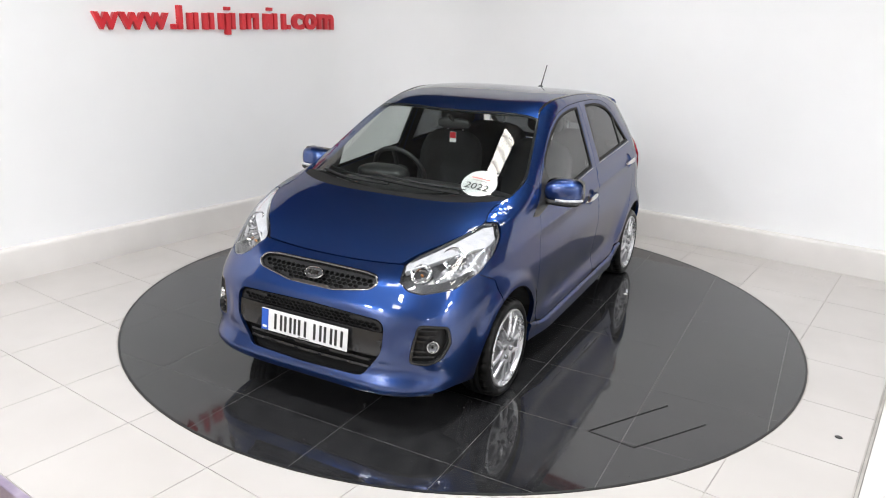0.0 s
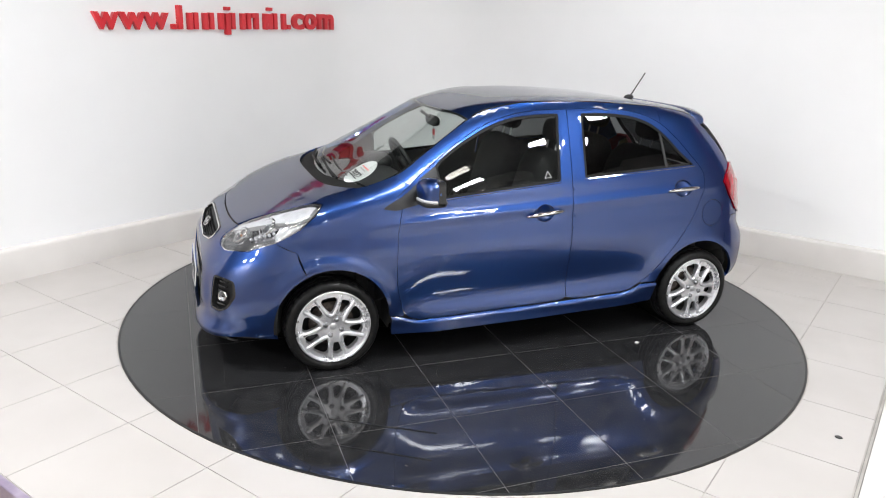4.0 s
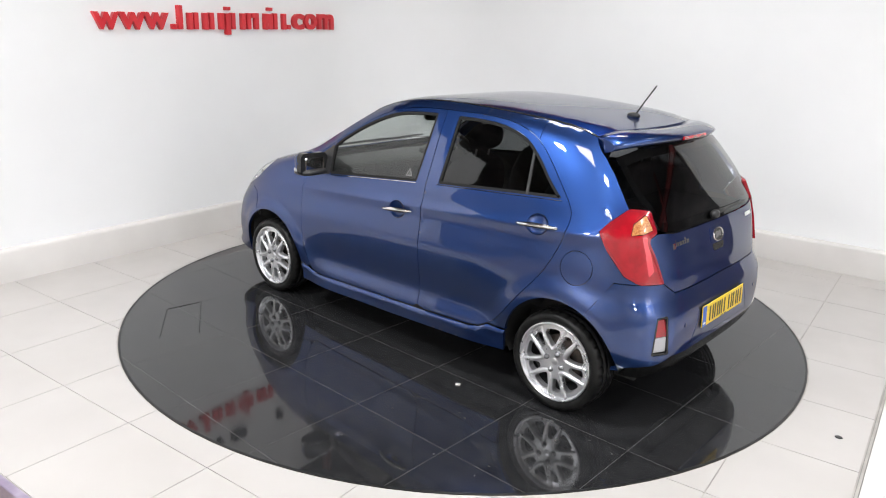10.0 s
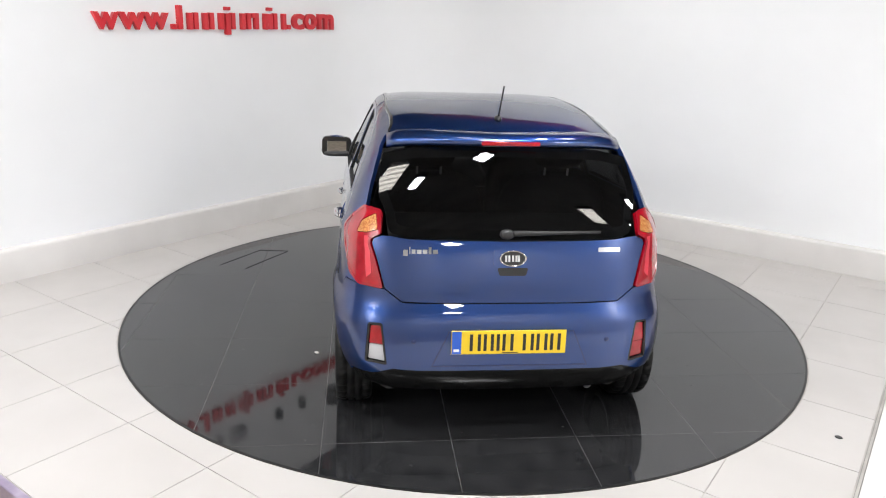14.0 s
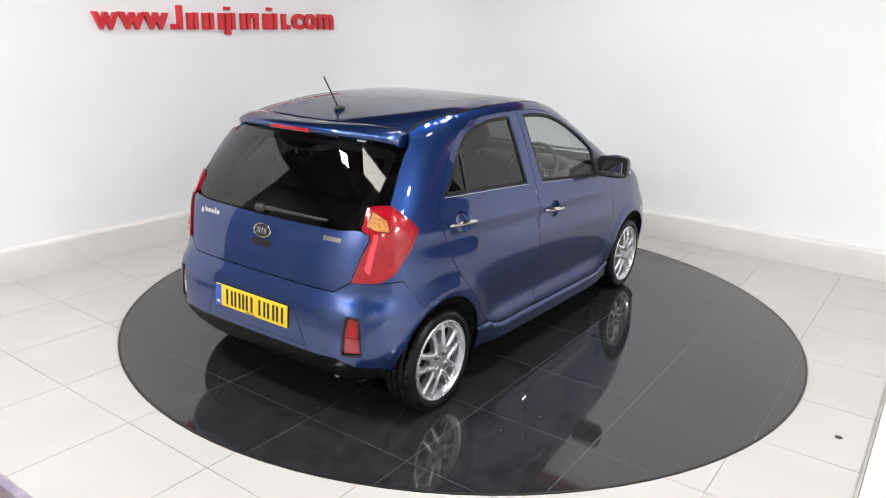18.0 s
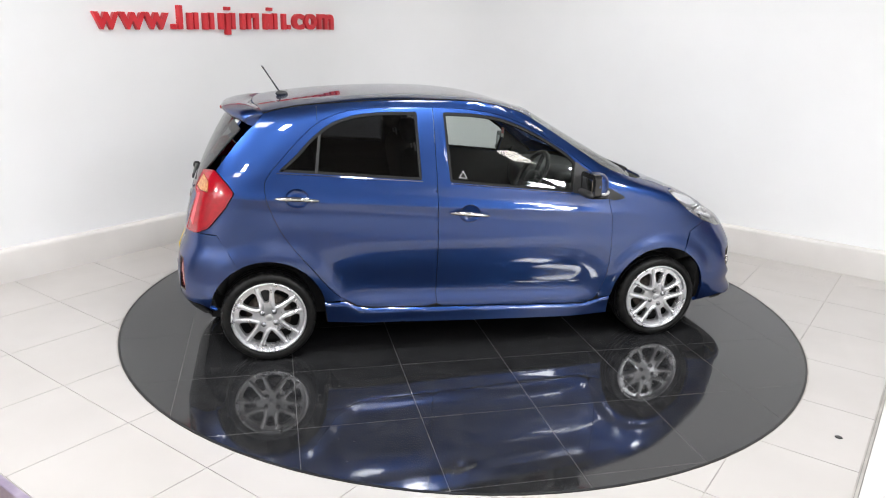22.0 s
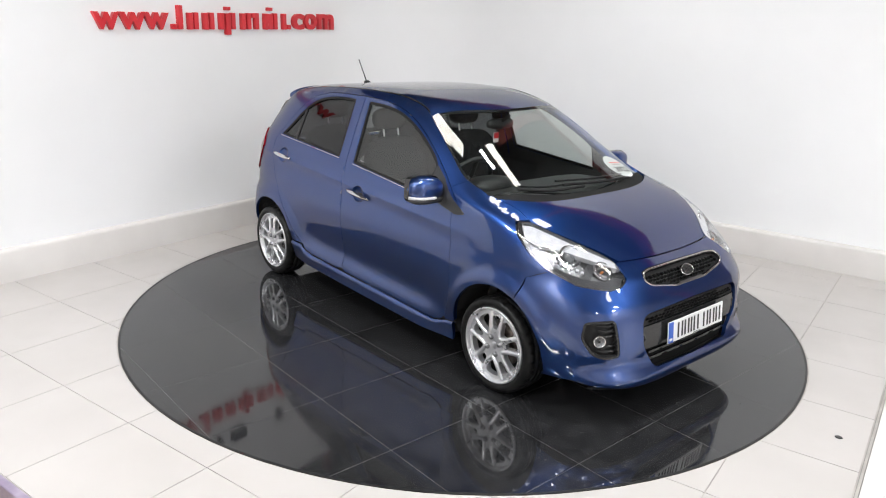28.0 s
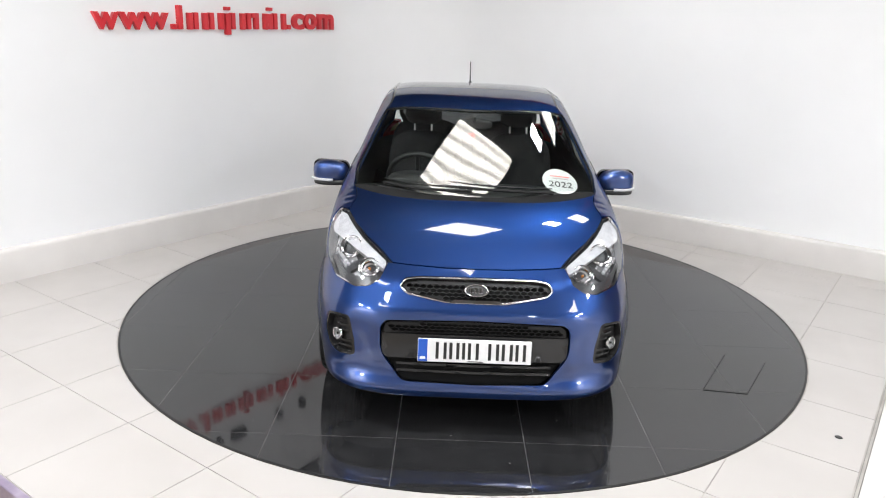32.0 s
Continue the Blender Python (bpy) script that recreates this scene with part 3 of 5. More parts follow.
# small black fittings on the wall over the sign
for u, z, w, h in ((0.13, 2.145, 0.16, 0.10), (-0.10, 2.13, 0.04, 0.08), (0.67, 2.16, 0.05, 0.11), (1.0, 2.17, 0.05, 0.11)):
    wf = in_room(thing("wall_fitting", "small black box fixed on the white wall above the sign", "wall box", "black wall boxes"))
    part("case", boxed((u - w / 2, 2.665, z - h / 2), (u + w / 2, 2.728, z + h / 2), 0.008, 1), BLACK_METAL, wf)
    part("base_plate", boxed((u - w / 2 - 0.006, 2.724, z - h / 2 - 0.006), (u + w / 2 + 0.006, 2.731, z + h / 2 + 0.006)), BLACK_METAL, wf)

# raised red letters of the wall sign, as plain bars: start and end along the wall, foot, head
LETTERS = [(-0.972, -0.763), (-0.762, -0.54), (-0.559, -0.334), (-0.307, -0.266), (-0.249, -0.11), (-0.098, 0.041), (0.059, 0.204), (0.217, 0.276), (0.283, 0.437), (0.456, 0.545),
           (0.545, 0.696), (0.697, 0.75), (0.764, 0.916), (0.93, 0.972), (1.001, 1.147), (1.154, 1.313), (1.336, 1.549)]
STROKES = "www.HNNJNLVIN.com"
sign = in_room(thing("wall_sign", "raised red acrylic sign letters on the white wall", "sign"))


def sign_bar(u0, u1, z0, z1):
    part("bar", boxed((u0, 2.69, z0), (u1, 2.735, z1), 0.004, 1), RED, sign)


def sign_letter(ch, u0, u1, z0, z1):
    """A raised letter of the built-in font, fitted between its ends, foot and head."""
    c = bpy.data.curves.new("letter", "FONT")
    c.body, c.size, c.extrude, c.offset = ch, 1.0, 0.02, 0.03
    o = bpy.data.objects.new("letter", c)
    me = bpy.data.meshes.new_from_object(o)
    bpy.data.objects.remove(o)
    p = np.array([v.co[:] for v in me.vertices])
    lo, hi = p.min(0), p.max(0)
    for v in me.vertices:
        u, w, h = ((v.co[i] - lo[i]) / (hi[i] - lo[i]) for i in range(3))
        v.co = (u0 + (u1 - u0) * u, 2.735 - 0.04 * h, z0 + (z1 - z0) * w)
    me.materials.append(RED)
    part("letter", me, None, sign)


for (u0, u1), kind in zip(LETTERS, STROKES):
    foot = 1.753 + 0.018 * (u0 + 0.9)
    head = foot + 0.128 + 0.008 * (u0 + 0.9)
    w, sw = u1 - u0, 0.043
    if kind in "wcom":
        sign_letter(kind, u0, u1, foot, head)
        continue
    if kind in "WM":
        for k in (0, 0.5, 1):
            sign_bar(u0 + (w - sw) * k, u0 + (w - sw) * k + sw, foot, head)
    elif kind == "V" or kind == "N":
        for k in (0, 1):
            sign_bar(u0 + (w - sw) * k, u0 + (w - sw) * k + sw, foot, head)
    elif kind == "H":
        sign_bar(u0, u0 + sw, foot, head + 0.055)
        sign_bar(u1 - sw, u1, foot, head)
    elif kind == "L":
        sign_bar(u0, u0 + sw, foot, head)
        sign_bar(u0 + sw + 0.012, u1, head - 0.04, head)
    elif kind == "I":
        sign_bar(u0, u1, foot, head - 0.005)
        sign_bar(u0, u1, head + 0.02, head + 0.05)
    elif kind == "J":
        sign_bar(u0 + 0.008, u1, foot - 0.045, head - 0.005)
        sign_bar(u0 + 0.008, u1, head + 0.02, head + 0.05)
    else:
        sign_bar(u0, u1, foot, foot + 0.042)


# ---- the car ----
PAINT = shader("blue_metallic", (0.0200, 0.0575, 0.213), 0.35, 0.93, Specular_Tint=(0.1, 0.1, 0.16, 1.0), Coat_Weight=1.0, Coat_Roughness=0.012, Coat_IOR=1.68)
GLASS_CLEAR = pane_glass("clear_glass", (0.78, 0.82, 0.80))
GLASS_DARK = pane_glass("privacy_glass", (0.15, 0.155, 0.16), 0.65)
GLASS_LAMP = pane_glass("lamp_glass", (0.93, 0.94, 0.95))
PLASTIC = bump(shader("black_plastic", (0.021, 0.021, 0.0215), 0.42), 400, 0.15, 0.0005)
MESH_BLACK = shader("mesh_black", (0.011, 0.011, 0.0115), 0.45, Specular_IOR_Level=0.3)
SCUTTLE = bump(shader("scuttle_plastic", (0.012, 0.012, 0.012), 0.75, Specular_IOR_Level=0.15), 200, 0.2, 0.0008)
SEAL = shader("rubber_seal", (0.012, 0.012, 0.012), 0.6, Specular_IOR_Level=0.2)
DEEP = shader("deep_black", (0.009, 0.009, 0.009), 0.9, Specular_IOR_Level=0.1)
VALANCE = shader("valance_black", (0.008, 0.008, 0.008), 0.22, Specular_IOR_Level=0.3)
GLOSS_BLACK = shader("gloss_black", (0.018, 0.018, 0.0185), 0.14)
RUBBER = bump(vary(shader("tyre_rubber", (0.02, 0.02, 0.02), 0.34, Specular_IOR_Level=0.2), (0.006, 0.006, 0.006), (0.011, 0.011, 0.0108), 20), 90, 0.2)
ALLOY = rough_vary(shader("alloy", (0.72, 0.72, 0.74), 0.3, 0.78, Coat_Weight=0.3), 9, 0.26, 0.34)
CHROME = shader("chrome", (0.66, 0.66, 0.67), 0.05, 1.0)
RED_LENS = vary(shader("red_lens", (0.42, 0.004, 0.018), 0.16, 0.0, Specular_IOR_Level=0.4, Coat_Weight=1.0, Coat_Roughness=0.02), (0.29, 0.002, 0.009), (0.36, 0.003, 0.012), 26, 0.4, 0.6, 2.0)
DEEP_RED = shader("deep_red_lens", (0.27, 0.003, 0.012), 0.1, 0.0, Coat_Weight=1.0, Coat_Roughness=0.02)
GLASS_SCREEN = pane_glass("screen_glass", (0.80, 0.84, 0.82))
HEADLINER = bump(vary(shader("headliner", (0.3, 0.3, 0.29), 0.95), (0.26, 0.26, 0.255), (0.34, 0.34, 0.33), 30), 300, 0.3)
REFLECTOR = bump(rough_vary(shader("reflector", (0.56, 0.56, 0.57), 0.22, 0.7), 60, 0.14, 0.32), 45, 0.35, 0.005, 1.0)
LAMP_TRIM = shader("lamp_trim", (0.05, 0.05, 0.052), 0.3)
LAMP_WHITE = shader("lamp_white", (0.50, 0.50, 0.515), 0.4)
BLADE = vary(shader("light_guide", (0.6, 0.6, 0.62), 0.3), (0.50, 0.50, 0.515), (0.60, 0.60, 0.615), 30)
PROJECTOR = shader("projector_glass", (0.10, 0.105, 0.11), 0.03, 0.0, IOR=1.7, Coat_Weight=1.0)
AMBER = bump(vary(shader("amber_lens", (0.62, 0.27, 0.08), 0.15, 0.0, Coat_Weight=1.0), (0.36, 0.11, 0.03), (0.58, 0.27, 0.09), 110, 0.38, 0.62, 3.0), 200, 0.3, 0.003)
PALE_RED = shader("pale_red", (0.62, 0.05, 0.07), 0.15, Coat_Weight=1.0)
MIRROR = shader("mirror", (0.42, 0.43, 0.45), 0.01, 1.0)
BRAKE = vary(shader("brake_iron", (0.1, 0.09, 0.08), 0.5, 0.7), (0.07, 0.06, 0.055), (0.16, 0.13, 0.11), 40)
STEEL = rough_vary(shader("steel", (0.3, 0.3, 0.31), 0.4, 0.9), 40, 0.3, 0.5)
RED_PRINT = shader("red_print", (0.75, 0.2, 0.2), 0.4)
INK_GREY = shader("grey_ink", (0.4, 0.4, 0.4), 0.5)
LINE_BLUE = shader("shade_line_sensor_blue", (0.008, 0.03, 0.13), 0.4, 0.6, Coat_Weight=1.0)
LINER = shader("inner_liner", (0.036, 0.036, 0.036), 0.9)
FABRIC = bump(vary(shader("seat_cloth", (0.012, 0.012, 0.013), 0.9), (0.018, 0.018, 0.019), (0.034, 0.034, 0.035), 40), 200, 0.3)
PLATE_W = shader("plate_white", (0.8, 0.8, 0.8), 0.35)
PLATE_Y = shader("plate_yellow", (0.8, 0.55, 0.02), 0.35)
PLATE_B = shader("plate_blue", (0.02, 0.1, 0.5), 0.35)
INK = shader("plate_black", (0.016, 0.016, 0.016), 0.4)

OX, OY = -0.118, 0.029
car = thing("car", "blue metallic five-door hatchback parked on the black turntable", "car")


def body(name, bm, material, label="", parent=None, smooth=False):
    """A part of the car, in the car's own axes."""
    ob = part(name, bm, material, parent or car, label, smooth)
    if parent is None:
        ob.location = (OX, OY, 0)
    return ob


BOTH = (False, True)
# lines of the body, (x, z) on its side
HOOD_XY = smooth_line([(0.985, 0.668), (1.06, 0.645), (1.16, 0.632), (1.26, 0.652)], 5)
BON_SIDE = [(float(p[0]), float(p[2])) for p in top(np.array(HOOD_XY))]
GUT = smooth_line([(0.36, 1.352), (0.28, 1.388), (0.16, 1.42), (0.0, 1.443), (-0.25, 1.450), (-0.55, 1.443), (-0.9, 1.418), (-1.08, 1.393), (-1.185, 1.366)], 5)
PILLAR = smooth_line([BON_SIDE[0], (0.80, 1.078), (0.65, 1.172), (0.50, 1.268), (0.36, 1.352)], 5)
FRAME = smooth_line([(0.845, 0.955), (0.70, 1.067), (0.57, 1.16), (0.43, 1.25), (0.28, 1.328), (0.12, 1.38), (-0.05, 1.405), (-0.25, 1.412)], 5)
FRAME_R = smooth_line([(-0.25, 1.412), (-0.5, 1.411), (-0.66, 1.401), (-0.79, 1.374), (-0.90, 1.325), (-1.0, 1.242), (-1.09, 1.148), (-1.16, 1.072)], 5)
CUT_F = smooth_line([(0.80, 0.33), (0.832, 0.45), (0.838, 0.6), (0.832, 0.78), (0.81, 0.905), (0.845, 0.955)], 5)
CUT_R = smooth_line([(-1.16, 1.072), (-1.192, 1.01), (-1.175, 0.9), (-1.09, 0.72), (-0.946, 0.541), (-0.831, 0.398), (-0.754, 0.342)], 5)
WIN_F = rounded(smooth_line([(0.60, 1.115), (0.543, 1.165), (0.416, 1.243), (0.278, 1.310), (0.133, 1.358), (-0.025, 1.379), (-0.19, 1.385)], 5) + [(-0.166, 1.012), (0.575, 0.945)], 0.012)
WIN_R = rounded(smooth_line([(-0.345, 1.386), (-0.5, 1.385), (-0.64, 1.375), (-0.75, 1.352), (-0.845, 1.313), (-0.94, 1.24), (-1.03, 1.15), (-1.115, 1.078)], 5) + [(-0.332, 1.026)], 0.012)
SAIL = rounded([(0.915, 0.905), (0.60, 1.118), (0.572, 0.942), (0.70, 0.925), (0.84, 0.893)], 0.015)
ARCH = 0.318


def arch(hub, a0, a1, r=ARCH, n=24):
    return [(HUBS[hub][0] + r * math.cos(math.radians(a)), HUBS[hub][1] + 0.01 + r * math.sin(math.radians(a))) for a in np.linspace(a0, a1, n)]


DOOR_F = CUT_F + FRAME[1:] + [(-0.243, 1.02), (-0.240, 0.7), (-0.238, 0.30), (-0.2, 0.283), (0.70, 0.252), (0.76, 0.270), (0.785, 0.292)]
DOOR_R = FRAME_R + CUT_R[1:] + [(-0.70, 0.312), (-0.62, 0.299), (-0.30, 0.287), (-0.238, 0.30), (-0.240, 0.7), (-0.243, 1.02)]
SILL = [(0.865, 0.285), (0.80, 0.275), (0.76, 0.262), (0.70, 0.248), (-0.2, 0.279), (-0.62, 0.294), (-0.70, 0.307), (-0.76, 0.338), (-0.885, 0.34), (-0.87, 0.215), (-0.6, 0.205), (0.0, 0.185), (0.6, 0.172), (0.862, 0.172)]
HEAD3 = [(1.635, 0.415, 0.772), (1.72, 0.445, 0.717), (1.72, 0.485, 0.688), (1.685, 0.535, 0.676), (1.575, 0.648, 0.694), (1.465, 0.71, 0.742), (1.345, 0.735, 0.812), (1.262, 0.73, 0.882), (1.222, 0.697, 0.934), (1.28, 0.657, 0.934), (1.385, 0.614, 0.901), (1.488, 0.542, 0.857), (1.578, 0.457, 0.808)]
LAMP3 = [(-1.413, 0.626, 1.074), (-1.36, 0.69, 1.01), (-1.333, 0.719, 0.965), (-1.38, 0.722, 0.885), (-1.47, 0.703, 0.775), (-1.53, 0.663, 0.739)]
LAMP_IN = [(0.572, 0.737), (0.605, 0.86), (0.627, 0.928), (0.620, 0.950), (0.582, 0.968), (0.576, 1.066)]
FUEL = oval(-1.265, 0.773, 0.083, 0.083, 32)
HANDLES = (("front", 0.064, -0.175, 0.820, 0.843), ("rear", -0.904, -1.141, 0.926, 0.941))
bowls = [oval((a + b) / 2, (c + d) / 2 + 0.004, 0.062, 0.050, 24) for _, a, b, c, d in HANDLES]
LAMP_EDGE = [(float(p[0]) - 0.0015, float(p[2]) - 0.001) for p in ends(np.array(by_p(HEAD3[5:9])))]
FENDER = CUT_F[::-1] + [(0.787, 0.291), (0.80, 0.279), (0.868, 0.287)] + arch(0, 177, 64) + [(1.375, 0.69)] + LAMP_EDGE + BON_SIDE[::-1] + PILLAR[1:5] + FRAME[3:0:-1]
LAMP_TIP = float(rear_ends(np.array(by_p(LAMP3[:1], True)))[0][0])
EDGE_R = [(-1.185, 1.366), (-1.235, 1.31), (-1.27, 1.28), (-1.34, 1.205), (-1.40, 1.13), (LAMP_TIP, 1.074)]
LAMP_OUT = [(float(p[0]) + 0.002, float(p[2])) for p in rear_ends(np.array(by_p(LAMP3[1:6], True)))]
QUARTER = [q for q in GUT if q[0] < -0.8999] + EDGE_R[1:] + [*LAMP_OUT, (-1.452, 0.739), (-1.41, 0.67), (-1.371, 0.604), (-1.345, 0.56)] + arch(1, 118, 13) + [(-0.885, 0.345), (-0.757, 0.345)] + CUT_R[::-1][1:] + [q for q in FRAME_R[::-1] if q[0] < -0.8999][1:]
RAIL = PILLAR[4:] + [q for q in GUT[1:] if q[0] > -0.9001] + [q for q in FRAME_R[::-1] if q[0] > -0.9001] + FRAME[::-1][1:-3]

sill_top = curve([(-x, z) for x, z in SILL[:9]])


def sill_form(q):
    """The side skirt: a ledge below the doors, standing out from them, and an upright face."""
    q = np.asarray(q, float)
    p = side(q)
    d = sill_top(-q[:, 0]) - q[:, 1]
    p[:, 1] += 0.001 + 0.013 * ease(d / 0.010) + 0.022 * np.clip((0.235 - q[:, 1]) / 0.06, 0, 1) ** 1.5
    return p


CREASE = [(x, 0.865 - 0.055 * x + d) for x in np.arange(-1.35, 1.0, 0.02) for d in (-0.009, -0.003, 0.003, 0.009)]
for m in BOTH:
    fd = body("front_door", panel(side, dense(DOOR_F, 0.02), [WIN_F, bowls[0]], mirror=m, res=0.02, extra=CREASE), PAINT, "blue front door")
    rd = body("rear_door", panel(side, dense(DOOR_R, 0.02), [WIN_R, bowls[1]], mirror=m, res=0.02, extra=CREASE), PAINT, "blue rear door")
    sg = -1 if m else 1
    for door, win, glass, bowl, (_, x0, x1, z0, z1) in ((fd, WIN_F, GLASS_CLEAR, bowls[0], HANDLES[0]), (rd, WIN_R, GLASS_DARK, bowls[1], HANDLES[1])):
        part("window_glass", panel(even(side, win, 3), win, gap=0.004, flange=0.004, lift=-0.010, mirror=m), glass, door, "dark privacy window" if glass is GLASS_DARK else "clear side window")
        part("window_trim", panel(side, win, [inset(win, 0.012)], gap=-0.001, flange=0.012, lift=-0.002, mirror=m), SEAL, door, "black window seal")
        part("door_lining", panel(side, dense(DOOR_F if door is fd else DOOR_R, 0.04), [inset(win, 0.002)], gap=0.006, flange=0, lift=-0.016, mirror=m, res=0.08), LINER, door)
        # hollow behind the handle, and the handle
        cx, cz = (x0 + x1) / 2, (z0 + z1) / 2
        bm = bmesh.new()
        rings = []
        for k, dp in ((1.0, 0.0), (0.92, 0.006), (0.7, 0.011), (0.3, 0.0135)):
            q = np.array([(cx + (a - cx) * k, cz + (b - cz) * k) for a, b in bowl])
            p = side(q) - np.array([0, dp, 0])
            rings.append([bm.verts.new(v) for v in p * [1, sg, 1]])
        for s, t in zip(rings, rings[1:]):
            for k in range(len(s)):
                bm.faces.new((s[k], s[(k + 1) % len(s)], t[(k + 1) % len(s)], t[k])).smooth = True
        bm.faces.new(rings[-1])
        part("handle_bowl", bm, PAINT, door)
        bm = bmesh.new()
        pts, rad = [], []
        for u in np.linspace(0, 1, 15):
            x, z = x0 + (x1 - x0) * u, z0 + (z1 - z0) * u + 0.006 * math.sin(math.pi * u)
            y = float(half_width(x, z)) + 0.004 + 0.022 * math.sin(math.pi * u) ** 0.6
            pts.append((x, sg * y, z))
            rad.append(0.004 + 0.0105 * math.sin(math.pi * min(max(u, 0.04), 0.96)) ** 0.5)
        tube(bm, pts, rad, 10)
        part("handle", bm, CHROME, door, "chrome door handle", smooth=True)
    bm = bmesh.new()
    for line in ([(0.56, 0.938), (0.2, 0.972), (-0.165, 1.004)],):
        q = dense(line, 0.06, False)
        tube(bm, [(a, sg * (float(half_width(a, b)) + 0.001), b) for a, b in q], 0.0025, 6)
    part("belt_strip", bm, CHROME, fd, "thin bright belt strip")
    bm = bmesh.new()
    q = dense([(-0.325, 1.018), (-0.7, 1.042), (-1.125, 1.068)], 0.06, False)
    tube(bm, [(a, sg * (float(half_width(a, b)) + 0.001), b) for a, b in q], 0.0025, 6)
    part("belt_strip", bm, CHROME, rd, "thin bright belt strip")
    part("quarter_bar", panel(side, dense([(-0.905, 1.066), (-0.925, 1.066), (-0.897, 1.285), (-0.878, 1.295)], 0.05), flange=0.01, lift=-0.003, mirror=m), PLASTIC, rd, "black window divider")
    mark = np.array([(-0.115, 1.035), (-0.065, 1.031), (-0.088, 1.075)])
    part("window_print", panel(side, mark, [inset(mark, 0.008)], lift=-0.0085, gap=0, flange=0, mirror=m), INK_GREY, fd, "small pale triangle printed on the glass")
    body("sail_panel", panel(side, SAIL, lift=0.003, gap=0, flange=0.006, mirror=m), PLASTIC, "matt black corner panel at the mirror")
    body("sill", panel(sill_form, dense(SILL, 0.012), mirror=m, res=0.012, flange=0.02), PAINT, "blue side skirt")
    body("fender", panel(side, dense(FENDER, 0.014), mirror=m, res=0.016, gap=0.0004, flange=0.025), PAINT)
    body("roof_rail", panel(side, dense(RAIL, 0.02), mirror=m, res=0.02, gap=0.001, flange=0.03), PAINT)
    body("quarter_panel", panel(side, dense(QUARTER, 0.02), [FUEL], mirror=m, res=0.02, extra=CREASE, gap=0.0012, flange=0.02) if not m else panel(side, dense(QUARTER, 0.02), mirror=m, res=0.02, extra=CREASE, gap=0.0012, flange=0.02), PAINT)
    body("gutter_strip", panel(side, GUT[2:] + [(a - 0.002, b + 0.0035) for a, b in GUT[:1:-1]], gap=0, flange=0.004, lift=0.0015, mirror=m), GLOSS_BLACK, "black roof gutter strip")
body("fuel_flap", panel(side, FUEL, gap=0.002), PAINT, "round blue fuel flap")

# roof, windscreen, scuttle, bonnet
gut_y = [tuple(p[:2]) for p in side(np.array(GUT))]
ws_y = [tuple(p[:2]) for p in side(np.array(PILLAR))]
w0 = ws_y[-1][1]
roof_front = [(0.36 + 0.062 * (1 - (y / w0) ** 2), y) for y in np.linspace(w0, -w0, 13)]
gy = gut_y[-1][1]
roof_back = [(-1.185 - 0.07 * (1 - (y / gy) ** 2), y) for y in np.linspace(-gy, gy, 13)]
ROOF = [(x, -y) for x, y in gut_y] + roof_back[1:-1] + gut_y[::-1] + roof_front[1:-1]
body("roof", panel(even(top, ROOF, 6), dense(ROOF, 0.04), res=0.05), PAINT, "blue roof panel")
body("headliner", panel(top, dense(ROOF, 0.05), res=0.08, lift=-0.03, flange=0, gap=0.02), HEADLINER, "grey cloth headliner")
wb = ws_y[0][1]
screen_foot = [(ws_y[0][0] + 0.135 * (1 - (y / wb) ** 2), y) for y in np.linspace(-wb, wb, 15)]
SCREEN = [(x, -y) for x, y in ws_y[::-1]] + screen_foot[1:-1] + ws_y + roof_front[1:-1]
glazing = even(top, SCREEN, 4, [(0, 0), (1, 0), (2, 0), (0, 2), (1, 2), (0, 4), (0, 1)])
body("windscreen", panel(glazing, dense(SCREEN, 0.04), res=0.05, flange=0.004, lift=-0.004), GLASS_SCREEN, "clear curved windscreen")
body("screen_seal", panel(glazing, dense(SCREEN, 0.03), [inset(dense(SCREEN, 0.03), 0.014)], res=0.05, flange=0.0, lift=-0.0085, gap=0.001), GLOSS_BLACK, "black band round the windscreen")
bon_back = [(1.03 + 0.152 * (1 - (y / 0.66) ** 4), y) for y in np.linspace(-0.650, 0.650, 21)]
body("scuttle", panel(top, dense(screen_foot + bon_back[::-1], 0.04), res=0.05, lift=-0.012, flange=0.03), SCUTTLE, "black plastic scuttle panel")
lip = by_y([(y, 0.762 + 0.012 * (y / 0.41) ** 2) for y in np.linspace(0.40, -0.40, 13)])
lip = [tuple(p[:2]) for p in ends(np.array(lip))]
lamp_top = [(1.285, 0.652), (1.388, 0.608), (1.49, 0.537), (1.58, 0.452)]
BONNET = bon_back + [q for q in HOOD_XY if q[0] > 1.045] + lamp_top + lip + [(x, -y) for x, y in lamp_top[::-1]] + [(x, -y) for x, y in HOOD_XY[::-1] if x > 1.045]
body("bonnet", panel(even(top, BONNET, 6), dense(BONNET, 0.03), res=0.035, flange=0.02), PAINT, "blue bonnet")

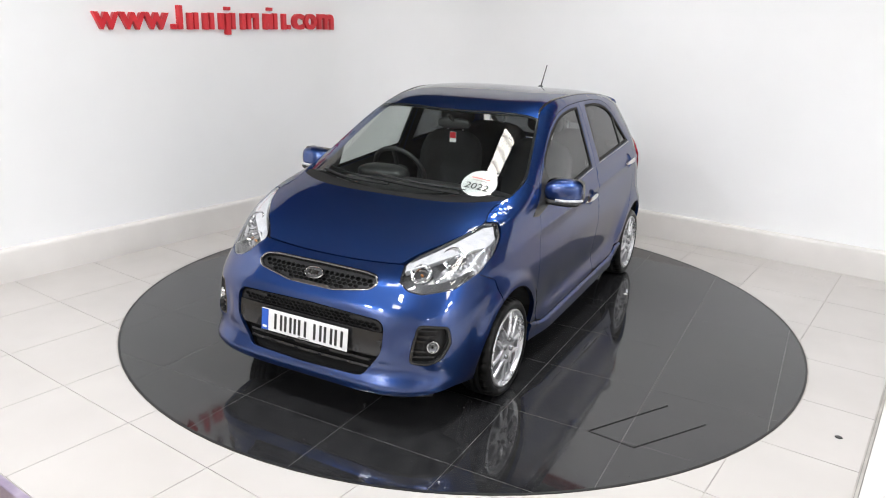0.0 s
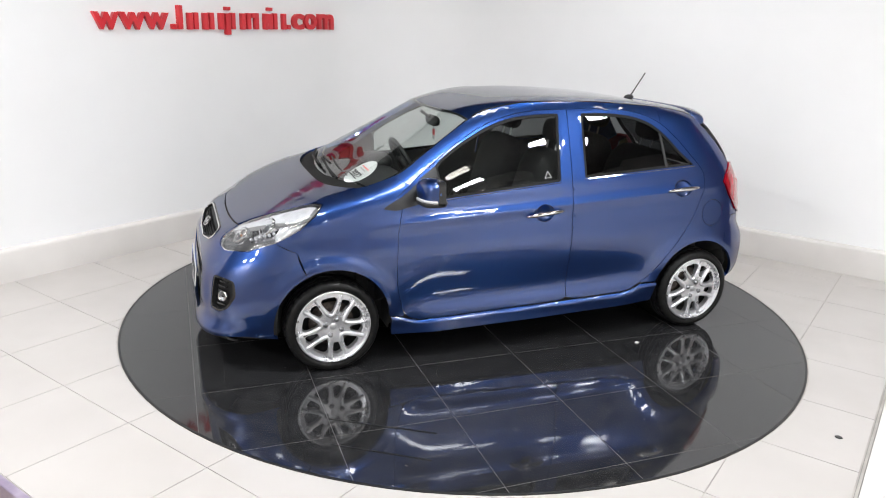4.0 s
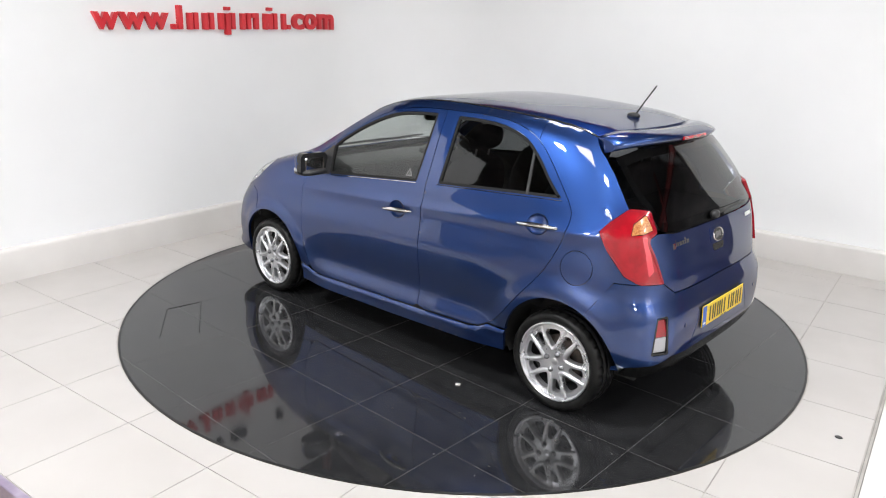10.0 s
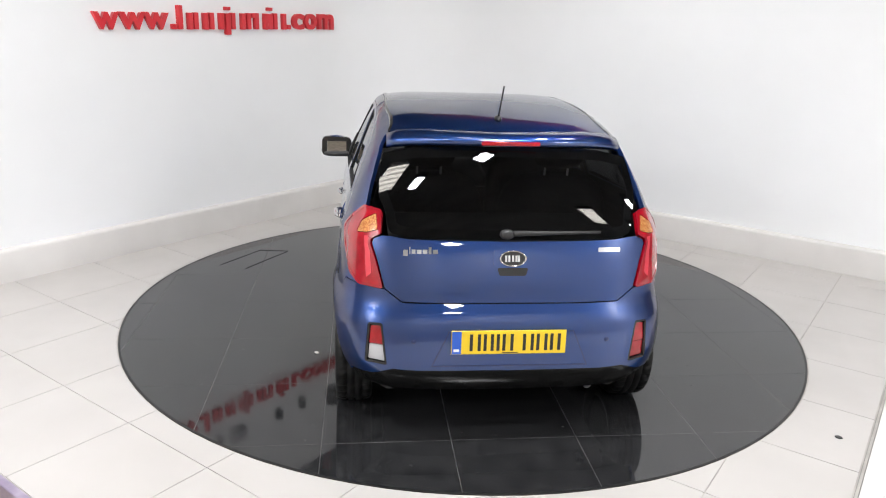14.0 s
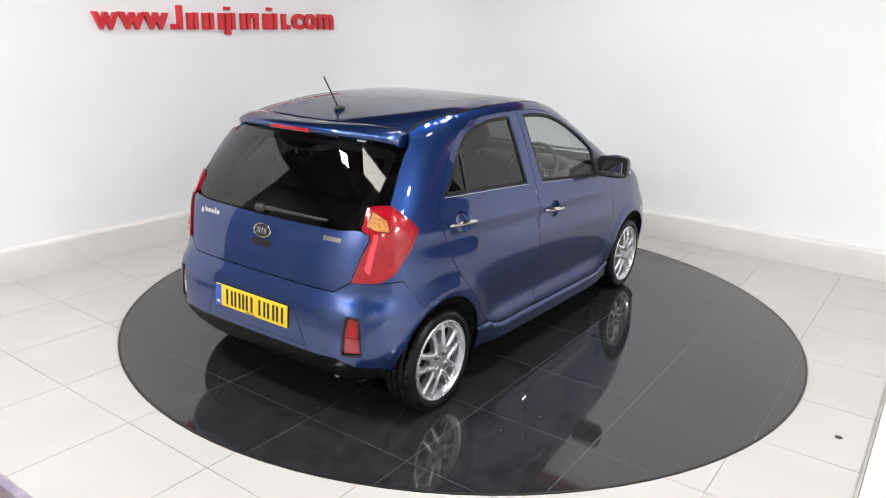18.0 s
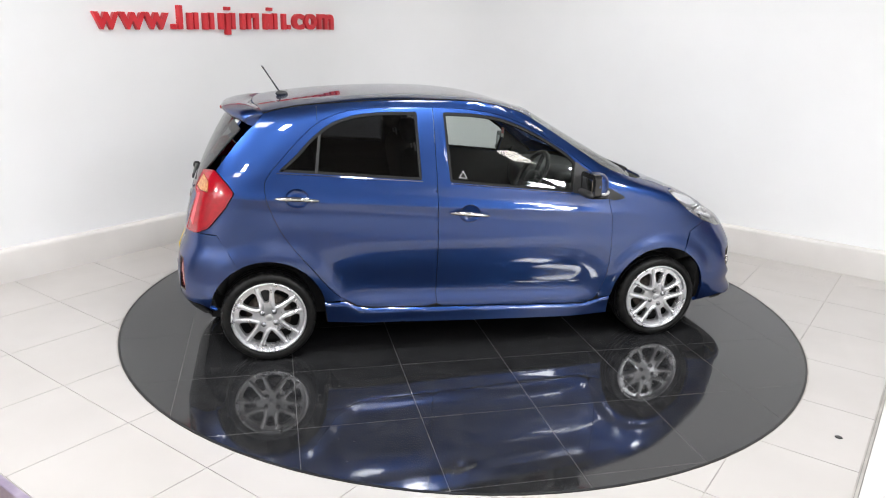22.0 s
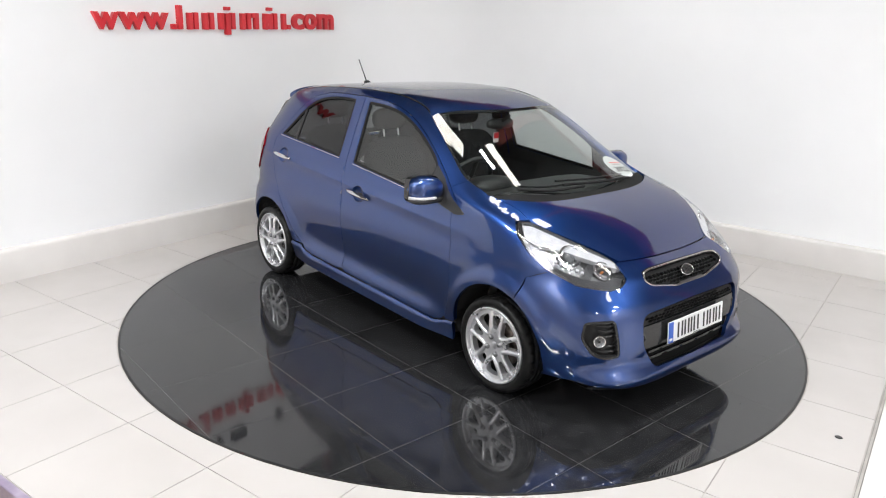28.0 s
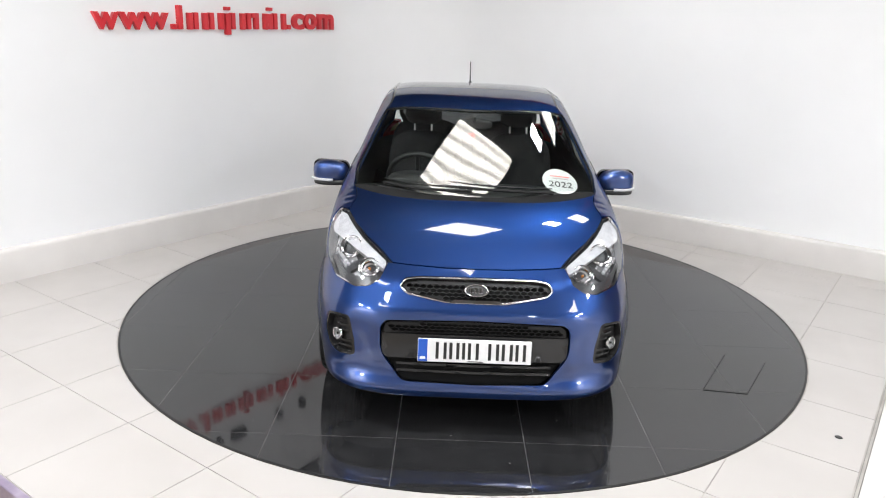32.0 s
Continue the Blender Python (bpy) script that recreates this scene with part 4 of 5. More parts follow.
# nose
def nose_form(q):
    """The bumper's own relief: hollows at the fog lamps, a full lower lip at the corners."""
    p = ends(q)
    y, z = np.abs(p[:, 1]), p[:, 2]
    c = np.clip((y - 0.22) / 0.25, 0, 1)
    c = c * c * (3 - 2 * c) * np.clip((0.76 - y) / 0.1, 0, 1)
    d = -0.020 * np.exp(-((y - 0.55) / 0.055) ** 2 - ((z - 0.43) / 0.10) ** 2)
    d = d + 0.010 * c * np.exp(-((z - 0.245) / 0.03) ** 2) - 0.012 * c * np.exp(-((z - 0.325) / 0.035) ** 2)
    d = d + 0.007 * np.exp(-((z - 0.605) / 0.025) ** 2) * np.clip((0.6 - y) / 0.2, 0, 1)
    return p + np.stack([d * np.cos(q[:, 0]), d * np.sin(q[:, 0]), 0 * d], -1)


HEAD = rounded(by_p(HEAD3), 0.02)
GRILLE = rounded(by_y([(-0.358, 0.70), (-0.335, 0.730), (-0.27, 0.738), (0, 0.739), (0.27, 0.738), (0.335, 0.730), (0.358, 0.70), (0.325, 0.672), (0.13, 0.641), (-0.13, 0.641), (-0.325, 0.672)]), 0.03)
INTAKE = rounded(by_y([(-0.437, 0.53), (-0.41, 0.560), (0, 0.572), (0.41, 0.560), (0.437, 0.53), (0.435, 0.41), (0.34, 0.275), (0, 0.266), (-0.34, 0.275), (-0.435, 0.41)]), 0.04)
FOG = rounded(by_p([(1.768, 0.572, 0.556), (1.66, 0.668, 0.542), (1.66, 0.686, 0.46), (1.705, 0.658, 0.385), (1.75, 0.625, 0.362), (1.812, 0.553, 0.366), (1.80, 0.56, 0.45)]), 0.025)
half = by_y([(0, 0.20), (0.3, 0.2), (0.55, 0.212)]) + by_x([(1.66, 0.235), (1.55, 0.215), (1.487, 0.205)]) + by_x(arch(0, -11, 64)) + by_x([(1.375, 0.6895)]) + by_p([HEAD3[k] for k in (5, 4, 3, 2, 1, 0)]) + by_y([(0.40, 0.771), (0.3, 0.766), (0.15, 0.761), (0, 0.760)])
BUMPER = [(-b, z) for b, z in half[::-1]] + half[1:-1]
fogs = [FOG, [(-b, z) for b, z in FOG]]
bumper = body("front_bumper", panel(nose_form, dense(BUMPER, 0.014), [GRILLE, INTAKE] + fogs, res=0.024, gap=0.0005, flange=0.02), PAINT, "blue front bumper")
body("chin_spoiler", panel(ends, dense(by_y([(-0.66, 0.212), (-0.5, 0.196), (0, 0.19), (0.5, 0.196), (0.66, 0.212), (0.62, 0.162), (0.3, 0.148), (0, 0.146), (-0.3, 0.148), (-0.62, 0.162)]), 0.03), lift=-0.004, gap=0), PLASTIC, "matt black lower lip")
grille = body("grille", panel(ends, inset(GRILLE, 0.008), honeycomb(inset(GRILLE, 0.008), 0.037, 0.0205, 0.08), res=0.2, gap=0, lift=-0.014, flange=0.007), MESH_BLACK, "black honeycomb grille")
part("back_plate", panel(ends, GRILLE, lift=-0.032, gap=-0.012, flange=0), DEEP, grille)
ring = nose_form(np.array(list(dense(inset(GRILLE, 0.004), 0.02)))) + np.array([0.003, 0, 0])
ring = [tuple(q) for q in ring] + [tuple(ring[0])]
part("surround", tube(bmesh.new(), ring, 0.0048, 8, False), CHROME, grille, "chrome grille surround", smooth=True)
part("surround_back", panel(ends, GRILLE, [inset(GRILLE, 0.009)], gap=0, lift=-0.002, flange=0.015), GLOSS_BLACK, grille)
part("chrome_blade", panel(ends, dense(by_y([(-0.10, 0.655), (0.10, 0.655), (0.125, 0.642), (-0.125, 0.642)]), 0.03), gap=0, lift=0.009, flange=0.02), CHROME, grille)


def badge(m, parent, rx, ry):
    b = part("badge", None, None, parent, "oval chrome badge")
    b.matrix_local = m
    bm = bmesh.new()
    rows = []
    for k, h in ((1.0, 0.0), (1.0, 0.005), (0.94, 0.008), (0.86, 0.005), (0.85, 0.002)):
        rows.append([bm.verts.new((x * k, y * k, h)) for x, y in oval(0, 0, rx, ry, 40)])
    for s, t in zip(rows, rows[1:]):
        for k in range(40):
            bm.faces.new((s[k], s[(k + 1) % 40], t[(k + 1) % 40], t[k])).smooth = True
    part("ring", bm, CHROME, b)
    bm = bmesh.new()
    bm.faces.new([bm.verts.new((x, y, 0.003)) for x, y in oval(0, 0, rx * 0.87, ry * 0.87, 40)])
    part("field", bm, INK, b)
    for x in (-0.5, -0.28, 0.0, 0.24, 0.42):
        part("bar", boxed((x * rx - 0.09 * rx, -0.42 * ry, 0.003), (x * rx + 0.07 * rx, 0.42 * ry, 0.0065), 0.001, 1), CHROME, b)


def plate(m, parent, material):
    """A number plate: its characters are plain bars."""
    p = part("number_plate", boxed((-0.26, -0.0555, 0.0), (0.26, 0.0555, 0.006), 0.002, 1), material, parent, "number plate with dark bars" )
    p.matrix_local = m
    part("flag_band", boxed((-0.258, -0.0535, 0.0062), (-0.216, 0.0535, 0.0072)), PLATE_B, p, "blue end band")
    part("flag_bar", boxed((-0.25, -0.042, 0.0074), (-0.225, -0.03, 0.0082)), PLATE_W, p)
    x = -0.178
    for k, w in enumerate((0.05, 0.046, 0.014, 0.05, 0, 0.05, 0.05, 0.048)):
        if not w:
            x += 0.03
            continue
        if w < 0.02:
            part("bar", boxed((x, -0.0395, 0.0062), (x + w, 0.0395, 0.0075)), INK, p)
        else:
            part("bar", boxed((x, -0.0395, 0.0062), (x + 0.014, 0.0395, 0.0075)), INK, p)
            part("bar", boxed((x + w - 0.014, -0.0395, 0.0062), (x + w, 0.0395, 0.0075)), INK, p)
        x += w + 0.0125
    part("maker_bar", boxed((-0.03, -0.051, 0.0062), (0.04, -0.047, 0.007)), INK, p)
    return p


badge(spot(ends, (0.0, 0.694), 0.002), grille, 0.056, 0.031)
intake = body("lower_intake", panel(ends, rounded(inset(INTAKE, 0.004), 0.01), [], gap=0, lift=-0.036, flange=0), DEEP, "black lower intake")
band = [q for q in dense(INTAKE, 0.02) if q[1] > 0.498]
band = sorted(band, key=lambda q: math.atan2(q[1] - 0.53, q[0]))
MESH = rounded([(b, min(z, 0.566)) for b, z in by_y([(-0.425, 0.50), (-0.42, 0.535), (-0.395, 0.552), (0, 0.564), (0.395, 0.552), (0.42, 0.535), (0.425, 0.50)])], 0.015)
part("mesh", panel(ends, MESH, honeycomb(inset(MESH, 0.001), 0.036, 0.0195, 0.08), res=0.2, gap=0, lift=-0.016, flange=0.007), MESH_BLACK, intake, "black honeycomb mesh")
part("crossbar", panel(ends, dense(by_y([(-0.43, 0.498), (-0.428, 0.40), (-0.405, 0.382), (0, 0.378), (0.405, 0.382), (0.428, 0.40), (0.43, 0.498)]), 0.03), gap=0, lift=-0.010, flange=0.02), GLOSS_BLACK, intake, "glossy black plate carrier")
for z in (0.345, 0.312):
    part("slat", panel(ends, dense(by_y([(-0.36, z), (0, z - 0.004), (0.36, z), (0.36, z + 0.012), (0, z + 0.008), (-0.36, z + 0.012)]), 0.03), gap=0, lift=-0.022, flange=0.02), GLOSS_BLACK, intake)
plate(Matrix.Translation((1.876, 0, 0.434)) @ Matrix(((0, -0.10, 0.995), (1, 0, 0), (0, 0.995, 0.10))).to_4x4(), bumper, PLATE_W)
for m in BOTH:
    sg = -1 if m else 1
    fb = body("fog_surround", panel(nose_form, FOG, lift=-0.034, gap=-0.012, flange=0, mirror=m), MESH_BLACK, "black fog lamp surround")
    part("rim", panel(nose_form, FOG, [inset(FOG, 0.012)], lift=-0.002, gap=0.001, flange=0.03, mirror=m), GLOSS_BLACK, fb)
    for z in (0.52, 0.495, 0.47, 0.42, 0.395):
        part("slat", panel(nose_form, dense(by_y([(0.572, z), (0.664, z), (0.664, z + 0.008), (0.572, z + 0.008)]), 0.03), gap=0, lift=-0.022, flange=0.01, mirror=m), GLOSS_BLACK, fb)
    q = spot(nose_form, by_p([(1.738, 0.636, 0.45)])[0], -0.014)
    if m:
        q = Matrix.Diagonal((1, -1, 1, 1)) @ q @ Matrix.Diagonal((-1, 1, 1, 1))
    bm = bmesh.new()
    lathe(bm, [(0.022, -0.008), (0.0235, 0.003), (0.026, 0.006), (0.0295, 0.004), (0.030, -0.012)], 32, "z")
    o = part("fog_lamp", bm, CHROME, fb, "round fog lamp with a chrome ring", smooth=True)
    o.matrix_local = q
    bm = bmesh.new()
    lathe(bm, [(0.0005, -0.012), (0.010, -0.011), (0.018, -0.006), (0.023, 0.001)], 32, "z")
    part("cup", bm, STEEL, o, "grey reflector cup", smooth=True)
    bm = bmesh.new()
    blob(bm, (0, 0, -0.004), (0.008, 0.008, 0.008), 2.0, 14, 8)
    part("bulb_cap", bm, GLOSS_BLACK, o)
    bm = bmesh.new()
    lathe(bm, [(0.0005, 0.007), (0.012, 0.006), (0.0235, 0.002)], 32, "z")
    part("lens", bm, GLASS_LAMP, o, "clear lens", smooth=True)
    # headlamp: clear cover over a bright bowl with projector, reflector and running lights
    hl = body("headlamp", panel(ends, HEAD, res=0.02, flange=0.004, mirror=m), GLASS_LAMP, "clear headlamp lens")
    part("bowl", panel(ends, HEAD, res=0.03, lift=-0.042, gap=-0.004, flange=0, mirror=m), REFLECTOR, hl, "bright reflector bowl")
    part("bezel", panel(ends, HEAD, [inset(HEAD, 0.0035)], lift=-0.004, gap=0, flange=0.04, mirror=m), CHROME, hl, "bright lamp bezel")
    part("upper_blade", panel(ends, dense(by_p([(1.255, 0.692, 0.924), (1.30, 0.663, 0.921), (1.40, 0.616, 0.889), (1.50, 0.55, 0.847), (1.59, 0.468, 0.80), (1.635, 0.425, 0.776), (1.66, 0.435, 0.756), (1.61, 0.48, 0.774), (1.53, 0.55, 0.806), (1.46, 0.606, 0.832), (1.40, 0.655, 0.846), (1.36, 0.69, 0.848), (1.34, 0.72, 0.858), (1.30, 0.724, 0.878)]), 0.03), lift=-0.010, gap=0, flange=0.03, mirror=m), BLADE, hl, "white light guide")
    part("divider", panel(ends, dense(by_p([(1.575, 0.545, 0.79), (1.60, 0.52, 0.785), (1.62, 0.60, 0.722), (1.585, 0.635, 0.735)]), 0.03), lift=-0.026, gap=0, flange=0.02, mirror=m), LAMP_TRIM, hl, "dark grey divider")
    part("lower_trim", panel(ends, dense(by_p([(1.715, 0.447, 0.728), (1.715, 0.487, 0.694), (1.68, 0.537, 0.682), (1.575, 0.645, 0.702), (1.47, 0.703, 0.750), (1.475, 0.69, 0.768), (1.59, 0.61, 0.728), (1.66, 0.54, 0.722), (1.695, 0.48, 0.735)]), 0.03), lift=-0.022, gap=0, flange=0.02, mirror=m), LAMP_TRIM, hl, "dark grey lower trim")
    for p3, r, nm in (((1.520, 0.622, 0.822), 0.058, "projector"), ((1.645, 0.515, 0.762), 0.052, "reflector")):
        q = spot(ends, by_p([p3])[0], -0.040)
        zax = (Vector(q.col[2][:3]) + Vector((0.45, 0, 0))).normalized()
        xax = Vector((0, 0, 1)).cross(zax).normalized()
        q = Matrix.Translation(q.translation) @ Matrix((xax, zax.cross(xax), zax)).transposed().to_4x4()
        if m:
            q = Matrix.Diagonal((1, -1, 1, 1)) @ q @ Matrix.Diagonal((-1, 1, 1, 1))
        bm = bmesh.new()
        lathe(bm, [(r * 0.60, -0.01), (r * 0.64, 0.016), (r * 0.70, 0.020), (r * 0.76, 0.014), (r * 0.80, 0.014), (r * 0.92, 0.026), (r, 0.024), (r * 1.03, 0.010), (r * 1.05, -0.02)], 32, "z")
        o = part(nm, bm, CHROME, hl, "chrome lamp ring", smooth=True)
        o.matrix_local = q
        bm = bmesh.new()
        if nm == "projector":
            lathe(bm, [(0.0005, 0.024), (r * 0.3, 0.021), (r * 0.5, 0.013), (r * 0.62, 0.002)], 32, "z")
            part("lens", bm, PROJECTOR, o, "clear projector lens", smooth=True)
        else:
            lathe(bm, [(0.0005, -0.012), (r * 0.3, -0.01), (r * 0.6, 0.0), (r * 0.78, 0.016)], 32, "z")
            part("cup", bm, REFLECTOR, o, smooth=True)
            bm = bmesh.new()
            blob(bm, (0, 0, 0.006), (0.007, 0.007, 0.014), 2.0, 14, 8)
            part("bulb", bm, AMBER, o, "amber bulb")
    for k in range(6):
        u = k / 5
        p3 = (1.47 + 0.13 * u, 0.675 - 0.055 * u, 0.792 - 0.035 * u)
        q = spot(ends, by_p([p3])[0], -0.02)
        if m:
            q = Matrix.Diagonal((1, -1, 1, 1)) @ q @ Matrix.Diagonal((-1, 1, 1, 1))
        o = part("running_light", boxed((-0.007, -0.007, -0.01), (0.007, 0.007, 0.006), 0.002, 1), LAMP_WHITE, hl)
        o.matrix_local = q

# tail
GATE_IN = [(0.25, 0.951), (0.467, 0.956), (0.54, 0.966), (0.577, 0.966), (0.616, 0.948), (0.623, 0.928), (0.601, 0.86), (0.568, 0.737)]
hg = [(0.0, 0.949)] + by_y(GATE_IN, True) + by_p([(-1.632, 0.486, 0.682), (-1.65, 0.3, 0.678), (-1.655, 0.0, 0.678)], True)
GATE = [(-b, z) for b, z in hg[::-1]][:-1] + hg[:-1]
gate = body("tailgate", panel(rear_ends, dense(GATE, 0.025), res=0.03), PAINT, "blue tailgate")
rg = [(0.0, 0.952)] + by_y([(0.25, 0.954), (0.467, 0.959)], True) + by_p([(-1.538, 0.55, 0.976), (-1.49, 0.572, 1.06), (-1.41, 0.588, 1.115), (-1.345, 0.585, 1.195), (-1.28, 0.57, 1.265), (-1.25, 0.556, 1.29)], True) + by_y([(0.42, 1.325), (0.2, 1.338), (0.0, 1.341)], True)
REAR_GLASS = rounded([(-b, z) for b, z in rg[::-1]][:-1] + rg[:-1], 0.03)
plain_pane, bent_pane = (even(rear_ends, REAR_GLASS, 4, [(0, 0), (1, 0), (2, 0), (0, 1), (0, 2), (1, 1), (2, 1)] + more) for more in ([], [(4, 0)]))


def rear_pane(q):
    return 0.7 * plain_pane(q) + 0.3 * bent_pane(q)


rw = body("rear_window", panel(rear_pane, REAR_GLASS, res=0.03, flange=0.005), GLASS_DARK, "dark privacy rear window")
part("black_border", panel(rear_pane, REAR_GLASS, [inset(REAR_GLASS, 0.045)], res=0.05, lift=-0.006, flange=0, gap=0.002), INK, rw, "black printed border")
LAMP = rounded(by_p(LAMP3, True) + by_y(LAMP_IN, True), 0.014)
AMB = rounded(by_p([(-1.446, 0.655, 0.962), (-1.447, 0.638, 1.012), (-1.480, 0.588, 1.05), (-1.520, 0.583, 0.985), (-1.49, 0.62, 0.968)], True), 0.008)
STRIP = rounded(by_p([(-1.50, 0.635, 0.955), (-1.515, 0.618, 0.955), (-1.565, 0.61, 0.80), (-1.55, 0.63, 0.775)], True), 0.006)
for m in BOTH:
    tl = body("tail_lamp", panel(rear_ends, LAMP, [AMB], res=0.02, lift=0.008, flange=0.02, mirror=m), RED_LENS, "glossy red tail lamp")
    part("indicator", panel(rear_ends, AMB, res=0.02, lift=0.007, gap=0.001, flange=0.01, mirror=m), AMBER, tl, "amber indicator lens")
    part("lens_rim", panel(rear_ends, LAMP, [inset(LAMP, 0.011)], res=0.02, lift=0.0105, gap=0.0, flange=0.004, mirror=m), DEEP_RED, tl, "darker red lamp border")
    part("light_strip", panel(rear_ends, STRIP, res=0.02, lift=0.0105, gap=0, flange=0.003, mirror=m), PALE_RED, tl, "paler red light strip")
halfr = by_y([(0, 0.368), (0.42, 0.371), (0.53, 0.378), (0.58, 0.36), (0.62, 0.345)], True) + by_x([(-1.56, 0.335), (-1.50, 0.312), (-1.475, 0.30)], True) + by_x([(HUBS[1][0] - ARCH * math.cos(math.radians(a)), HUBS[1][1] + 0.01 + ARCH * math.sin(math.radians(a))) for a in np.linspace(4, 62, 12)], True) + by_x([(-1.371, 0.604), (-1.452, 0.736)], True) + by_p([(-1.53, 0.663, 0.737), (-1.602, 0.56, 0.734), (-1.632, 0.486, 0.679), (-1.65, 0.3, 0.675), (-1.655, 0.0, 0.675)], True)
BUMPER_R = [(-b, z) for b, z in halfr[::-1]] + halfr[1:-1]
RFOG = rounded(by_y([(0.578, 0.592), (0.640, 0.588), (0.655, 0.40), (0.556, 0.395)], True), 0.012)
rear_bumper = body("rear_bumper", panel(rear_ends, dense(BUMPER_R, 0.03), [RFOG, [(-b, z) for b, z in RFOG]], res=0.03, gap=0.0006, flange=0.02), PAINT, "blue rear bumper")
valr = by_y([(0, 0.367), (0.42, 0.370), (0.53, 0.377), (0.58, 0.359), (0.62, 0.344)], True) + by_x([(-1.55, 0.33), (-1.50, 0.27)], True) + by_y([(0.6, 0.235), (0.3, 0.225), (0, 0.223)], True)
body("rear_valance", panel(rear_ends, dense([(-b, z) for b, z in valr[::-1]] + valr[1:-1], 0.03), lift=-0.003), VALANCE, "glossy black rear valance")
for m in BOTH:
    rf = body("rear_reflector", panel(rear_ends, RFOG, [inset(RFOG, 0.009)], lift=-0.001, gap=0.001, flange=0.03, mirror=m), GLOSS_BLACK, "black lamp frame in the bumper")
    up = rounded(by_y([(0.586, 0.578), (0.632, 0.575), (0.640, 0.49), (0.574, 0.49)], True), 0.006)
    dn = rounded(by_y([(0.574, 0.486), (0.640, 0.486), (0.646, 0.412), (0.568, 0.408)], True), 0.006)
    part("fog_lens", panel(rear_ends, up, lift=-0.012, gap=0, res=0.03, mirror=m), RED_LENS, rf, "red fog lens")
    part("reverse_lens", panel(rear_ends, dn, lift=-0.014, gap=0, res=0.03, mirror=m), RED_LENS if m else LAMP_WHITE, rf, "red lens" if m else "white reversing lens")
rp = plate(Matrix.Translation((-1.703, 0.013, 0.512)) @ Matrix(((0, 0.05, -0.9987), (-1, 0, 0), (0, 0.9987, 0.05))).to_4x4(), rear_bumper, PLATE_Y)
tr = by_y([(-0.36, 0.39), (-0.285, 0.56), (0.285, 0.56), (0.36, 0.39)], True)
TR = dense(tr, 0.03)
# darker blue strip painted for the shade along the plate recess's edge
part("plate_recess_shade", panel(rear_ends, TR, [inset(TR, 0.006)], lift=0.0015, gap=0, flange=0.004, res=0.2), LINE_BLUE, rear_bumper)
for y in (-0.44, -0.24, 0.24, 0.44):
    o = part("parking_sensor", lathe(bmesh.new(), [(0.0005, 0.002), (0.0085, 0.002), (0.0105, 0.0005), (0.0115, -0.002)], 20, "z"), LINE_BLUE, rear_bumper, "round parking sensor", smooth=True)
    o.matrix_local = spot(rear_ends, by_y([(y, 0.515)], True)[0], 0.0)
badge(spot(rear_ends, (0.0, 0.875), 0.004), gate, 0.062, 0.036)
part("grip", panel(rear_ends, rounded(by_y([(-0.07, 0.835), (0.07, 0.835), (0.06, 0.80), (-0.06, 0.80)], True), 0.012), lift=0.002, gap=0), GLOSS_BLACK, gate, "black tailgate grip")
part("badge_plinth", panel(rear_ends, rounded(by_y([(-0.085, 0.915), (0.085, 0.915), (0.088, 0.842), (-0.088, 0.842)], True), 0.012), lift=0.003, gap=0), PAINT, gate)
x = 0.488
for k, (w, hgt, low) in enumerate(((0.022, 0.028, 0.010), (0.007, 0.030, 0), (0.018, 0.020, 0), (0.022, 0.020, 0), (0.022, 0.020, 0), (0.014, 0.030, 0), (0.024, 0.020, 0))):
    part("name_bar", panel(rear_ends, dense(by_y([(x, 0.893 - low), (x, 0.893 + hgt - low), (x - w, 0.893 + hgt - low), (x - w, 0.893 - low)], True), 0.02), lift=0.004, gap=0.001, flange=0.004), CHROME, gate, "chrome badge bar")
    x -= w + 0.004
part("trim_badge", panel(rear_ends, rounded(by_y([(-0.39, 0.902), (-0.39, 0.922), (-0.495, 0.922), (-0.495, 0.902)], True), 0.004), lift=0.004, gap=0, flange=0.004), CHROME, gate, "small silver badge")
bm = bmesh.new()
pp = [(y, 0.985 + 0.012 * abs(y)) for y in (0.02, -0.1, -0.2, -0.3, -0.40)]
pts = rear_ends(np.array(by_y(pp, True)))
tube(bm, [(p[0] - 0.018 + 0.008 * k / 4, p[1], p[2]) for k, p in enumerate(pts)], [0.014, 0.011, 0.009, 0.008, 0.006], 8)
blob(bm, (pts[0][0] - 0.022, 0.03, 0.983), (0.022, 0.032, 0.022), 2.4, 14, 8)
part("rear_wiper", bm, PLASTIC, rw, "black rear wiper", smooth=True)
# roof spoiler with the high brake lamp
bm = bmesh.new()
rows = []
for y in np.linspace(-0.555, 0.555, 25):
    k = (y / 0.555) ** 2
    xf = -1.185 - 0.07 * (1 - min(1.0, (y / gy) ** 2)) - 0.002
    xt = -1.432 + 0.15 * k ** 1.4
    a = top(np.array([(xf, y * 0.985)]))[0]
    zt = 1.373 - 0.035 * k ** 2
    col = [a + [0, 0, -0.02], a + [0, 0, 0.001]]
    for u in (0.35, 0.7, 0.92):
        col.append(np.array([xf + (xt - xf) * u, y, (a[2]) + (zt - a[2]) * u + 0.012 * math.sin(math.pi * u)]))
    col += [np.array([xt, y, zt - 0.004]), np.array([xt + 0.002, y, zt - 0.018]), np.array([xt + 0.012, y, zt - 0.030]), np.array([xt + 0.07 - 0.02 * k, y, zt - 0.040])]
    rows.append([bm.verts.new(q) for q in col])
for s, t in zip(rows, rows[1:]):
    for k in range(len(s) - 1):
        bm.faces.new((s[k], s[k + 1], t[k + 1], t[k])).smooth = True
bm.faces.new(rows[0][::-1]), bm.faces.new(rows[-1])
bmesh.ops.recalc_face_normals(bm, faces=bm.faces)
